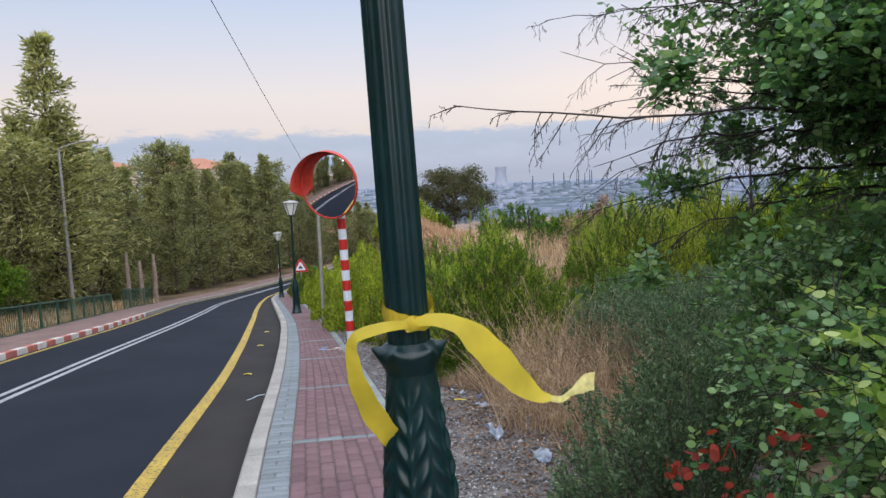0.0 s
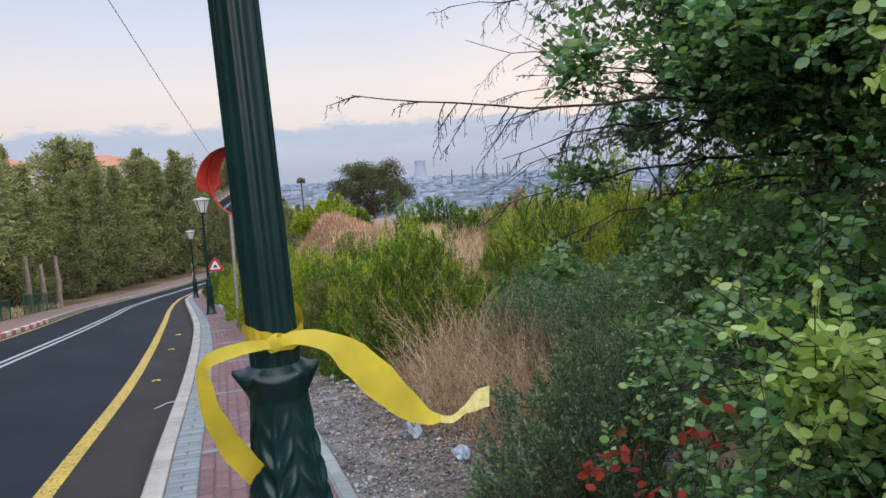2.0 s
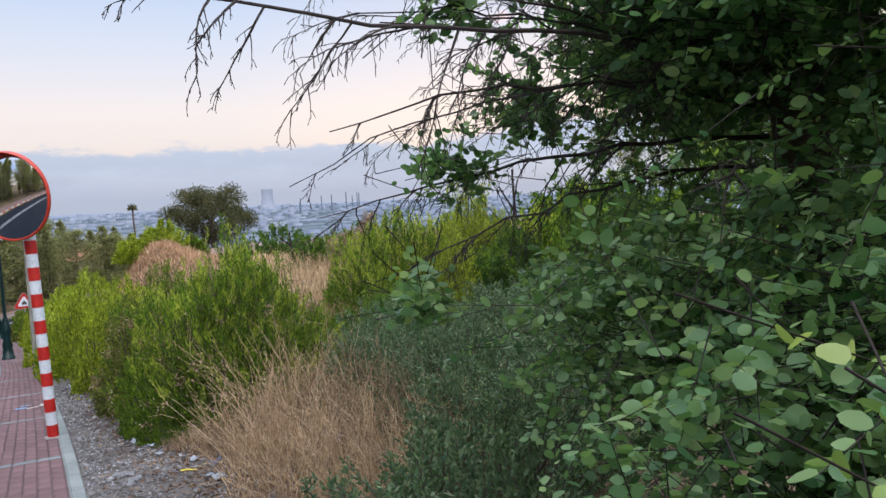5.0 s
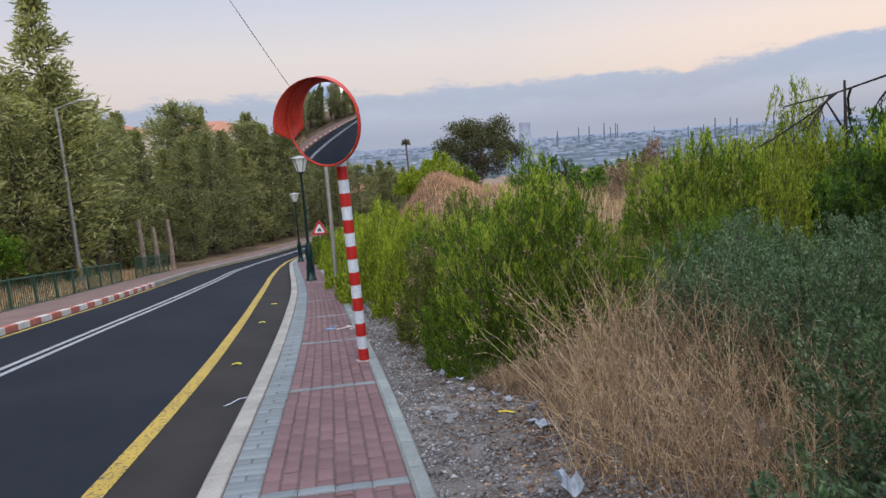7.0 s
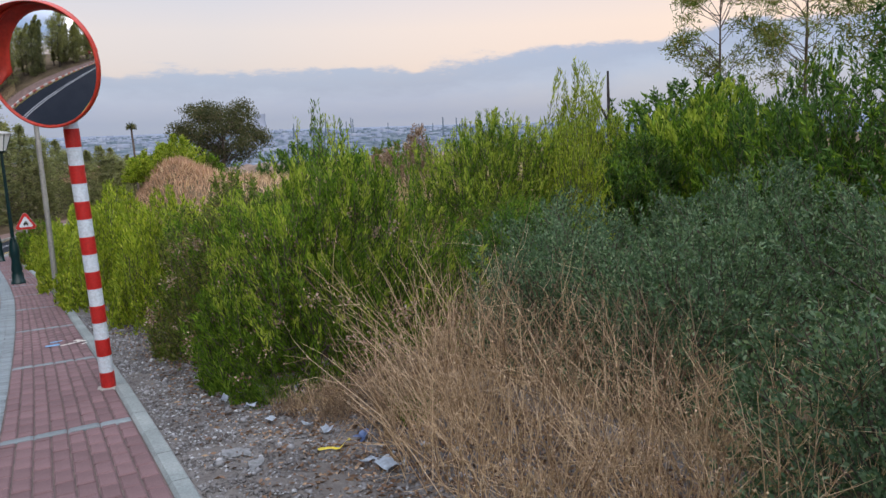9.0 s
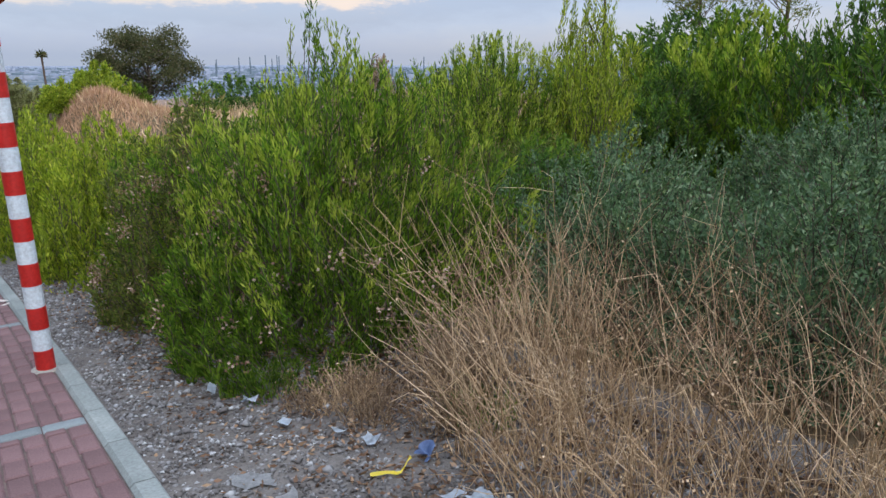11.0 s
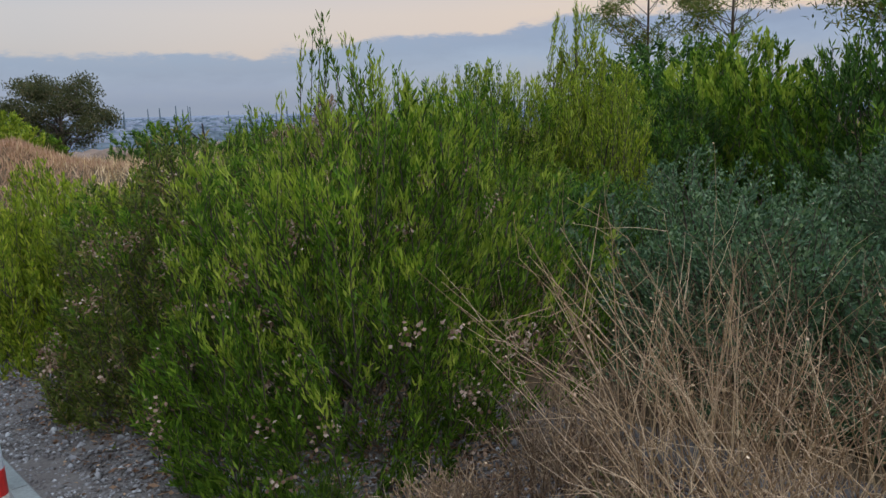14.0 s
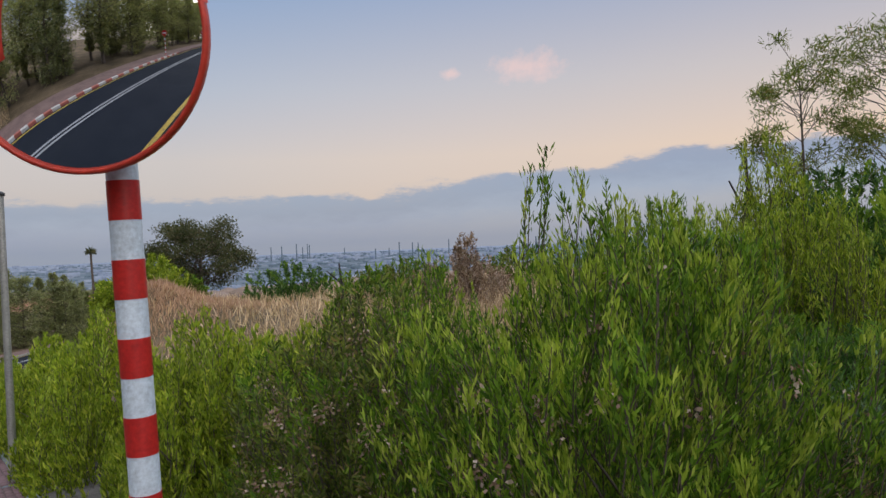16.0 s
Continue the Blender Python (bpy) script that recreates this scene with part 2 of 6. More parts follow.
M_SOIL = surface("verge_soil", (0.089, 0.078, 0.073), (0.157, 0.145, 0.140), 2.5, 55.0, 0.97, bump=0.8, dist=0.02)
M_STONE = leafy("gravel", [(0.0, (0.087, 0.078, 0.078)), (0.5, (0.144, 0.139, 0.148)), (0.88, (0.235, 0.239, 0.261)), (1.0, (0.392, 0.409, 0.444))], 0.9, 0.0, 0.3)
M_LITTER = leafy("dead_leaf", [(0.0, (0.07, 0.045, 0.032)), (0.6, (0.19, 0.115, 0.08)), (1.0, (0.36, 0.25, 0.17))], 0.85, 0.1)
M_PLASTER = surface("grey_plaster", (0.26, 0.27, 0.285), (0.38, 0.39, 0.41), 14.0, 80.0, 0.9, bump=0.5)
M_BARK = surface("bark", (0.055, 0.042, 0.034), (0.13, 0.10, 0.08), 8.0, 45.0, 0.95, bump=0.8, dist=0.01)
M_TWIG = surface("dark_twig", (0.022, 0.017, 0.018), (0.05, 0.04, 0.04), 8.0, 60.0, 0.9)
M_PALE_BARK = surface("pale_bark", (0.20, 0.15, 0.12), (0.34, 0.27, 0.22), 5.0, 40.0, 0.95, bump=0.6, dist=0.01)
M_STRAW = leafy("dry_grass", [(0.0, (0.247, 0.159, 0.096)), (0.5, (0.541, 0.378, 0.245)), (1.0, (0.823, 0.637, 0.458))], 0.7, 0.25)
M_STRAW_BROWN = leafy("brown_dry_grass", [(0.0, (0.12, 0.08, 0.055)), (0.5, (0.28, 0.19, 0.13)), (1.0, (0.52, 0.40, 0.29))], 0.75, 0.2)
M_STRAW_PINK = leafy("dry_hill_grass", [(0.0, (0.34, 0.20, 0.13)), (1.0, (0.58, 0.38, 0.28))], 0.8, 0.2)
M_GREEN_A = leafy("willow_leaf_green", [(0.0, (0.034, 0.075, 0.012)), (0.45, (0.090, 0.176, 0.019)), (0.8, (0.161, 0.264, 0.028)), (1.0, (0.253, 0.353, 0.047))])
M_GREEN_Y = leafy("yellow_green_leaf", [(0.0, (0.093, 0.140, 0.015)), (0.4, (0.198, 0.280, 0.026)), (0.8, (0.338, 0.408, 0.039)), (1.0, (0.490, 0.501, 0.077))])
M_TIP = leafy("young_willow_leaf", [(0.0, (0.154, 0.214, 0.025)), (0.5, (0.275, 0.367, 0.045)), (1.0, (0.418, 0.469, 0.090))])
M_OLIVE = leafy("olive_leaf", [(0.0, (0.056, 0.076, 0.020)), (0.5, (0.123, 0.166, 0.035)), (0.8, (0.197, 0.231, 0.055)), (1.0, (0.271, 0.191, 0.099))])
M_DARK_GREEN = leafy("dark_leaf", [(0.0, (0.022, 0.056, 0.015)), (0.6, (0.060, 0.131, 0.030)), (1.0, (0.119, 0.206, 0.048))])
M_SAGE = leafy("grey_green_leaf", [(0.0, (0.046, 0.090, 0.053)), (0.5, (0.101, 0.173, 0.104)), (0.9, (0.188, 0.270, 0.171)), (1.0, (0.309, 0.391, 0.266))])
M_CAROB = leafy("round_leaf", [(0.0, (0.041, 0.113, 0.053)), (0.5, (0.100, 0.232, 0.094)), (0.85, (0.179, 0.344, 0.138)), (1.0, (0.289, 0.456, 0.179))], 0.42, 0.35, 0.5)
M_CAROB_Y = leafy("young_round_leaf", [(0.0, (0.18, 0.29, 0.08)), (0.6, (0.33, 0.47, 0.15)), (1.0, (0.48, 0.58, 0.25))], 0.45, 0.45, 0.4)
# lighter copy of the round leaf: light on the boughs painted as colour
M_CAROB_M = leafy("lit_round_leaf", [(0.0, (0.094, 0.210, 0.094)), (0.6, (0.199, 0.354, 0.161)), (1.0, (0.320, 0.475, 0.210))], 0.42, 0.42, 0.5)
M_RED_LEAF = leafy("red_leaf", [(0.0, (0.16, 0.020, 0.016)), (1.0, (0.34, 0.06, 0.04))])
M_FLOWER = leafy("dry_flower", [(0.0, (0.15, 0.085, 0.06)), (0.6, (0.34, 0.235, 0.18)), (1.0, (0.50, 0.40, 0.35))], 0.8, 0.2)
M_HILL_LEAF = leafy("russet_green_leaf", [(0.0, (0.040, 0.052, 0.024)), (0.6, (0.088, 0.095, 0.046)), (1.0, (0.144, 0.123, 0.077))])
M_TAPE_PALE = surface("faded_yellow_tape", (0.72, 0.66, 0.22), (0.84, 0.78, 0.36), 12.0, 80.0, 0.4, bump=0.1, dist=0.001)
M_CONIFER = leafy("conifer_needles", [(0.0, (0.154, 0.168, 0.079)), (0.5, (0.296, 0.308, 0.140)), (0.85, (0.415, 0.402, 0.197)), (1.0, (0.522, 0.469, 0.253))], 0.75, 0.42, 0.2)
M_CONIFER_D = leafy("far_conifer_needles", [(0.0, (0.119, 0.138, 0.070)), (0.6, (0.237, 0.256, 0.125)), (1.0, (0.375, 0.356, 0.188))], 0.75, 0.42, 0.2)
M_PAPER = surface("litter_paper", (0.42, 0.49, 0.58), (0.58, 0.64, 0.72), 9.0, 50.0, 0.7)
M_BLUE = surface("blue_paper", (0.12, 0.20, 0.42), (0.22, 0.30, 0.52), 9.0, 50.0, 0.6)
M_SPRAY = surface("blue_spray_paint", (0.10, 0.25, 0.45), (0.20, 0.36, 0.55), 20.0, 90.0, 0.8)
M_CHALK = surface("white_spray_paint", (0.42, 0.38, 0.36), (0.60, 0.56, 0.53), 20.0, 90.0, 0.8)
M_LIMB_WALL = surface("house_plaster", (0.50, 0.42, 0.36), (0.66, 0.57, 0.49), 0.8, 20.0, 0.9)
M_ROOF = surface("clay_roof", (0.30, 0.13, 0.08), (0.42, 0.20, 0.13), 2.0, 30.0, 0.85)
M_WINDOW = surface("dark_window", (0.03, 0.035, 0.04), (0.06, 0.065, 0.07), 3.0, 30.0, 0.2)
M_CHALKROCK = surface("pale_cut_bank", (0.17, 0.125, 0.10), (0.27, 0.20, 0.16), 0.7, 12.0, 0.95, bump=0.6, dist=0.05)


def line_paint(name, col, wear):
    m, n, l, b, out = material(name)
    a, f = noise_tex(n, l, 30.0, 6.0, 0.7), noise_tex(n, l, 3.0, 3.0)
    r = ramp_node(n, [(wear, (0.06, 0.058, 0.055)), (wear + 0.05, col)])
    l.new(a.outputs["Fac"], r.inputs["Fac"])
    r2 = ramp_node(n, [(0.3, (0.82, 0.82, 0.82)), (0.7, (1.08, 1.08, 1.08))])
    l.new(f.outputs["Fac"], r2.inputs["Fac"])
    l.new(mixc(n, l, 1.0, r.outputs["Color"], r2.outputs["Color"], "MULTIPLY"), b.inputs["Base Color"])
    b.inputs["Roughness"].default_value = 0.7
    bumped(n, l, b, a.outputs["Fac"], 0.4, 0.003)
    return m


M_YLINE = line_paint("yellow_road_paint", (0.42, 0.29, 0.035), 0.42)
M_WLINE = line_paint("white_road_paint", (0.30, 0.31, 0.33), 0.36)

M_MIRROR, _n, _l, _b, _o = material("mirror_glass")
_b.inputs["Base Color"].default_value = (0.86, 0.86, 0.88, 1)
_b.inputs["Metallic"].default_value, _b.inputs["Roughness"].default_value = 1.0, 0.015
M_GLASS, _n, _l, _b, _o = material("lantern_glass")
_b.inputs["Base Color"].default_value = (0.80, 0.82, 0.82, 1)
_b.inputs["Roughness"].default_value, _b.inputs["Transmission Weight"].default_value, _b.inputs["IOR"].default_value = 0.3, 0.35, 1.3


def ground_material():
    """Dry earth with straw and stubble; far off the colour fades to a plain tinted with haze."""
    m, n, l, b, out = material("dry_ground")
    a, f, s = noise_tex(n, l, 0.35, 6.0, 0.6), noise_tex(n, l, 14.0, 5.0, 0.65), noise_tex(n, l, 60.0, 3.0)
    r = ramp_node(n, [(0.3, (0.07, 0.055, 0.035)), (0.5, (0.13, 0.10, 0.065)), (0.7, (0.22, 0.165, 0.11))])
    l.new(a.outputs["Fac"], r.inputs["Fac"])
    r2 = ramp_node(n, [(0.3, (0.6, 0.58, 0.55)), (0.7, (1.25, 1.2, 1.15))])
    l.new(f.outputs["Fac"], r2.inputs["Fac"])
    near = mixc(n, l, 1.0, r.outputs["Color"], r2.outputs["Color"], "MULTIPLY")
    # distance masks: haze is blended into the colour from 120 m out
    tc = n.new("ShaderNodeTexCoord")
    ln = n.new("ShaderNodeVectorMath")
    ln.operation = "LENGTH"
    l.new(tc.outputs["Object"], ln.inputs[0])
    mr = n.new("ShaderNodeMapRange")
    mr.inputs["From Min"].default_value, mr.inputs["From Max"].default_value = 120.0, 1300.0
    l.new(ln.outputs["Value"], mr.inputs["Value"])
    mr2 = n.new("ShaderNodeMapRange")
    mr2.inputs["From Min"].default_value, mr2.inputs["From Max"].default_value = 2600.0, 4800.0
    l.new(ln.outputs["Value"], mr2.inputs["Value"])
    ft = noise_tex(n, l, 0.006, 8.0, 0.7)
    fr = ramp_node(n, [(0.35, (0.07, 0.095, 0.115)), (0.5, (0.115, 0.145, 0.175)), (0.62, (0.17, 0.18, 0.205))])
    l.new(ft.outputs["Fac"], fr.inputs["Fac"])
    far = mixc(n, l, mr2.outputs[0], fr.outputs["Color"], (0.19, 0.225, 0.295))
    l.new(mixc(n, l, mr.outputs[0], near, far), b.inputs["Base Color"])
    b.inputs["Roughness"].default_value, b.inputs["Specular IOR Level"].default_value = 1.0, 0.1
    bumped(n, l, b, s.outputs["Fac"], 0.5, 0.02)
    return m


M_GROUND = ground_material()
# blue-grey base colours carry the painted haze of the far town
M_CITY = far_mat("haze_tinted_city_walls", (0.16, 0.20, 0.28), (0.27, 0.30, 0.36), 0.02)
M_CITY_D = far_mat("haze_tinted_groves_stacks", (0.09, 0.125, 0.155), (0.14, 0.175, 0.21), 0.02)
M_TOWER = far_mat("haze_tinted_concrete", (0.258, 0.290, 0.357), (0.308, 0.333, 0.394), 0.03)
M_FAR_TREE = leafy("far_leaf", [(0.0, (0.05, 0.085, 0.045)), (1.0, (0.12, 0.16, 0.08))], 0.8, 0.2, 0.2)


# ---- shape helpers ----
def part(name, bm, mat, parent=None, label=""):
    me = bpy.data.meshes.new(name)
    if isinstance(bm, bmesh.types.BMesh):
        bm.normal_update()
        bm.to_mesh(me)
        bm.free()
    else:
        me = bm
        me.name = name
    if mat is not None and len(me.materials) == 0:
        me.materials.append(mat)
    ob = new(name, me)
    if parent is not None:
        ob.parent = parent
    if label:
        ob["label"] = label
    if name.endswith("_mass") or name in ("foliage", "young_foliage", "half_grown_foliage", "crown", "withered_bloom", "branch_frame", "limb_frame", "woody_base"):
        ob["kind"] = "stuff"
    return ob


def thing(name, at, label, category, group="", kind=""):
    e = new(name)
    e.matrix_world = at if isinstance(at, Matrix) else Matrix.Translation(at)
    return tagged(e, label, category, group, kind)


def smooth(ob):
    for p in ob.data.polygons:
        p.use_smooth = len(p.vertices) < 5
    return ob


def box(bm, cx, cy, cz, sx, sy, sz, bevel=0.0, m=None):
    r = bmesh.ops.create_cube(bm, size=1.0)
    vs = r["verts"]
    for v in vs:
        v.co = Vector((v.co.x * sx + cx, v.co.y * sy + cy, v.co.z * sz + cz))
    if bevel:
        es = list({e for v in vs for e in v.link_edges})
        res = bmesh.ops.bevel(bm, geom=es, offset=bevel, segments=2, affect="EDGES", profile=0.5)
        vs = list({v for f in res["faces"] for v in f.verts} | {v for v in vs if v.is_valid})
    if m is not None:
        bmesh.ops.transform(bm, matrix=m, verts=[v for v in vs if v.is_valid])
    return vs


def lathe(bm, prof, segs=24, flute=0, depth=0.0, lo=0.0, hi=0.0, centre=(0, 0, 0)):
    """Turn a profile of (radius, height) about z; flutes between two heights."""
    rings = []
    for r, z in prof:
        ring = []
        for i in range(segs):
            a = 2 * math.pi * i / segs
            rr = r
            if flute and lo <= z <= hi:
                rr = r * (1 - depth * (0.5 + 0.5 * math.cos(flute * a)))
            ring.append(bm.verts.new((centre[0] + rr * math.cos(a), centre[1] + rr * math.sin(a), centre[2] + z)))
        rings.append(ring)
    for a, b in zip(rings, rings[1:]):
        for i in range(segs):
            j = (i + 1) % segs
            bm.faces.new((a[i], a[j], b[j], b[i]))
    bm.faces.new([bm.verts.new(v.co) for v in rings[0][::-1]])
    bm.faces.new([bm.verts.new(v.co) for v in rings[-1]])


def tube(bm, pts, radii, segs=6):
    """A tapered tube along points."""
    pts = [Vector(p) for p in pts]
    if isinstance(radii, (int, float)):
        radii = [radii] * len(pts)
    rings, ref = [], Vector((0.31, 0.17, 0.93))
    for i, p in enumerate(pts):
        d = (pts[min(i + 1, len(pts) - 1)] - pts[max(i - 1, 0)])
        d = d.normalized() if d.length > 1e-9 else Vector((0, 0, 1))
        u = d.cross(ref)
        if u.length < 1e-3:
            u = d.cross(Vector((1, 0, 0)))
        u.normalize()
        w = d.cross(u)
        rings.append([bm.verts.new(p + radii[i] * (math.cos(2 * math.pi * k / segs) * u + math.sin(2 * math.pi * k / segs) * w)) for k in range(segs)])
    for a, b in zip(rings, rings[1:]):
        for i in range(segs):
            j = (i + 1) % segs
            bm.faces.new((a[i], a[j], b[j], b[i]))
    bm.faces.new([bm.verts.new(v.co) for v in rings[0][::-1]])
    bm.faces.new([bm.verts.new(v.co) for v in rings[-1]])


def fast_mesh(name, verts, faces, mat):
    """A mesh from numpy arrays: verts (n, 3), faces (m, k) all of k corners."""
    me = bpy.data.meshes.new(name)
    m, k = faces.shape
    me.vertices.add(len(verts))
    me.vertices.foreach_set("co", verts.astype(np.float32).ravel())
    me.loops.add(m * k)
    me.loops.foreach_set("vertex_index", faces.astype(np.int32).ravel())
    me.polygons.add(m)
    me.polygons.foreach_set("loop_start", (np.arange(m) * k).astype(np.int32))
    me.polygons.foreach_set("loop_total", np.full(m, k, dtype=np.int32))
    me.update(calc_edges=True)
    me.materials.append(mat)
    return me


def unit(v):
    return v / np.maximum(np.linalg.norm(v, axis=1, keepdims=True), 1e-9)


def leaves(name, P, D, L, W, mat, rng, oval=False, fold=0.15):
    """Leaf blades: bases P, directions D, lengths L, widths W."""
    n = len(P)
    D = unit(D)
    S = unit(np.cross(D, rng.normal(size=(n, 3))))
    N = np.cross(S, D)
    L, W = L[:, None], W[:, None] * 0.5
    if oval:
        prof = ((0.14, 0.62), (0.45, 1.0), (0.80, 0.70))
        cols = [P] + [P + u * L * D + w * W * S + fold * w * W * N for u, w in prof] + [P + L * D] + [P + u * L * D - w * W * S + fold * w * W * N for u, w in prof[::-1]]
        V = np.stack(cols, 1).reshape(-1, 3)
        b = np.arange(n)[:, None] * 8
        F = np.concatenate([b + np.array([[0, 1, 2, 3, 4]]), b + np.array([[0, 4, 5, 6, 7]])])
    else:
        cols = [P, P + 0.5 * L * D + W * S + fold * W * N, P + L * D, P + 0.5 * L * D - W * S + fold * W * N]
        V = np.stack(cols, 1).reshape(-1, 3)
        F = np.arange(n)[:, None] * 4 + np.array([[0, 1, 2, 3]])
    return fast_mesh(name, V, F, mat)


def stems(name, A, B, r0, r1, mat, bow=None):
    """Thin three-sided stems from A to B, bowed in the middle."""
    n = len(A)
    D = unit(B - A)
    S = unit(np.cross(D, np.array([[0.3, 0.5, 0.8]])))
    T = np.cross(D, S)
    M = (A + B) / 2 if bow is None else (A + B) / 2 + bow
    rings = []
    for C, r in ((A, r0), (M, (r0 + r1) / 2), (B, r1)):
        for k in range(3):
            a = 2 * math.pi * k / 3
            rings.append(C + r * (math.cos(a) * S + math.sin(a) * T))
    V = np.stack(rings, 1).reshape(-1, 3)
    b = np.arange(n)[:, None] * 9
    F = [b + np.array([[o + k, o + (k + 1) % 3, o + 3 + (k + 1) % 3, o + 3 + k]]) for o in (0, 3) for k in range(3)]
    return fast_mesh(name, V, np.concatenate(F), mat)


# ---- the lie of the land ----
def table(rows):
    ys, xs = [r[0] for r in rows], [r[1] for r in rows]

    def f(y):
        acc = 0.0
        for d, w in ((-1.5, 0.25), (0.0, 0.5), (1.5, 0.25)):
            acc += w * float(np.interp(y + d, ys, xs))
        return acc
    return f


kerb_x = table([(-90, 8.0), (-40, 1.4), (-20, -0.15), (-14, -0.48), (-10, -0.68), (-6, -0.87), (-3.3, -1.0), (-0.8, -1.06), (1.5, -1.16), (4.2, -1.3), (8.7, -1.6),
                (12.5, -1.97), (20, -2.75), (28, -3.55), (34, -3.85), (39, -3.5), (44, -2.5), (50, -0.2), (58, 5.0), (70, 15.0)])
right_x = table([(-90, 9.6), (-40, 2.9), (-20, 1.3), (-14, 0.92), (-9, 0.63), (-4, 0.375), (-2.4, 0.29), (-0.16, 0.16), (4.9, -0.22), (8.7, -0.5), (12.5, -0.87),
                 (20, -1.6), (28, -2.35), (34, -2.6), (39, -2.2), (44, -1.2), (50, 1.1), (58, 6.3), (70, 16.3)])
yellow_x = table([(-90, 7.2), (-40, 0.6), (-20, -0.95), (-10, -1.46), (-4.2, -1.74), (-2.0, -1.79), (-0.4, -1.82), (2, -1.93), (6.3, -2.22), (13.7, -2.82), (18, -3.22), (26, -3.85), (34, -4.35),
                  (39, -4.1), (44, -3.2), (50, -1.0), (58, 4.2), (70, 14.2)])
white_x = table([(-90, 3.6), (-40, -2.9), (-20, -4.3), (-10, -4.7), (0.8, -4.81), (5, -4.88), (9, -4.92), (12.8, -5.0), (19.7, -5.36), (27, -6.0), (31, -6.25), (36, -6.2), (40, -5.6), (44, -4.7), (50, -2.8), (58, 2.0), (70, 11.5)])
left_x = table([(-90, 1.0), (-40, -5.4), (-20, -6.5), (-10, -6.8), (5.5, -6.9), (9.4, -6.94), (13, -6.98), (17.2, -7.25), (25, -7.95), (30, -8.5), (34, -8.55), (38, -8.0), (43, -6.6), (50, -4.3), (58, 0.2), (70, 9.6)])


def left_back(y):
    return left_x(y) - 1.9


def road_z(y):
    if y < -40:
        return 3.512 - 0.0706 * (y + 40)
    if y < 30:
        return -(0.105 * y + 0.00043 * y * y)
    z30, s30 = -3.537, -0.1308
    u = min(y - 30, 26.0)
    return z30 + s30 * (u - u * u / 52.0)


def slope(y):
    return (road_z(y + 0.05) - road_z(y - 0.05)) / 0.1


def sstep(a, b, x):
    t = min(1.0, max(0.0, (x - a) / (b - a)))
    return t * t * (3 - 2 * t)


def terrain(x, y):
    z = road_z(max(-80.0, min(y, 70.0)))
    r = math.hypot(x, y)
    u, v = x - right_x(max(-80, min(y, 70))), left_back(max(-80, min(y, 70))) - x
    if u > -0.02:
        plateau = 0.62 + 0.02 * max(-y, 0) + 0.02 * max(0.0, x - 6)
        plateau -= 0.035 * max(0.0, y - 3) + 0.03 * max(0.0, y - 22)
        z = z - 0.03 + (plateau - z) * sstep(0.9, 4.6 + 0.12 * max(0.0, y), u) * sstep(60, 24, y)
        z += 1.68 * math.exp(-(((x - 2.65) / 1.45) ** 2 + ((y - 19.5) / 2.6) ** 2))
        z += 0.05 * noise.noise(Vector((x * 0.5, y * 0.5, 0.3))) * sstep(0.6, 3, u)
        z += 0.02 * noise.noise(Vector((x * 2.3, y * 2.3, 1.3))) * sstep(0.05, 0.6, u)
        drop = sstep(30, 160, math.hypot(max(x - 4, 0) * 1.0, max(y - 4, 0)))
        z -= 14.0 * drop
    elif v > -0.02:
        z = z - 0.05 + 0.06 * noise.noise(Vector((x * 0.4, y * 0.4, 2.0))) * sstep(0.2, 3, v) + 0.05 * max(0.0, v - 6)
        z = min(z, 9.0)
    else:
        z -= 0.4
    far = sstep(120, 900, r)
    return z * (1 - far) + (-66.0) * far


def frange(a, b, s):
    n = int(round((b - a) / s))
    return [a + (b - a) * i / n for i in range(n + 1)]


gx = [-4900, -3000, -1500, -800, -400, -200, -100, -60, -40] + frange(-30, -12, 1.5) + frange(-11, -7, 0.5) + frange(-6, -1.5, 1.5) + frange(-1.25, 6, 0.25) + frange(6.5, 14, 0.5) + frange(15, 40, 1.5) + [50, 65, 90, 130, 200, 300, 450, 700, 1100, 1800, 2800, 4900]
gy = [-4900, -2000, -900, -400, -200, -120, -90, -70] + frange(-55, -14, 1.5) + frange(-13, 8, 0.25) + frange(8.5, 24, 0.5) + frange(25, 70, 1.5) + [80, 100, 130, 180, 260, 400, 600, 900, 1400, 2200, 3300, 4900]
gv = np.array([(x, y, terrain(x, y)) for y in gy for x in gx])
nx = len(gx)
gf = np.array([(j * nx + i, j * nx + i + 1, (j + 1) * nx + i + 1, (j + 1) * nx + i) for j in range(len(gy) - 1) for i in range(nx - 1)])
ground = tagged(new("ground", fast_mesh("ground", gv, gf, M_GROUND)), "dry earth with straw stubble falling away to a haze-tinted plain", "ground", kind="structure")
smooth(ground)


def strip(name, ys, xl, xr, top, thick, mat, parent=None):
    """A slab that follows the road between two edges."""
    V, F = [], []
    for y in ys:
        a, b, z = xl(y), xr(y), top(y)
        V += [(a, y, z), (b, y, z), (b, y, z - thick), (a, y, z - thick)]
    n = len(ys)
    for i in range(n - 1):
        p, q = 4 * i, 4 * i + 4
        for k in range(4):
            F.append((p + k, p + (k + 1) % 4, q + (k + 1) % 4, q + k))
    F += [(3, 2, 1, 0), (4 * n - 4, 4 * n - 3, 4 * n - 2, 4 * n - 1)]
    me = bpy.data.meshes.new(name)
    me.from_pydata(V, [], F)
    bm = bmesh.new()
    bm.from_mesh(me)
    bmesh.ops.recalc_face_normals(bm, faces=bm.faces)
    bm.to_mesh(me)
    bm.free()
    me.materials.append(mat)
    return part(name, me, mat, parent)


KH = 0.13                                   # kerb height above the road
road_ys = frange(-80, 69, 1.0)


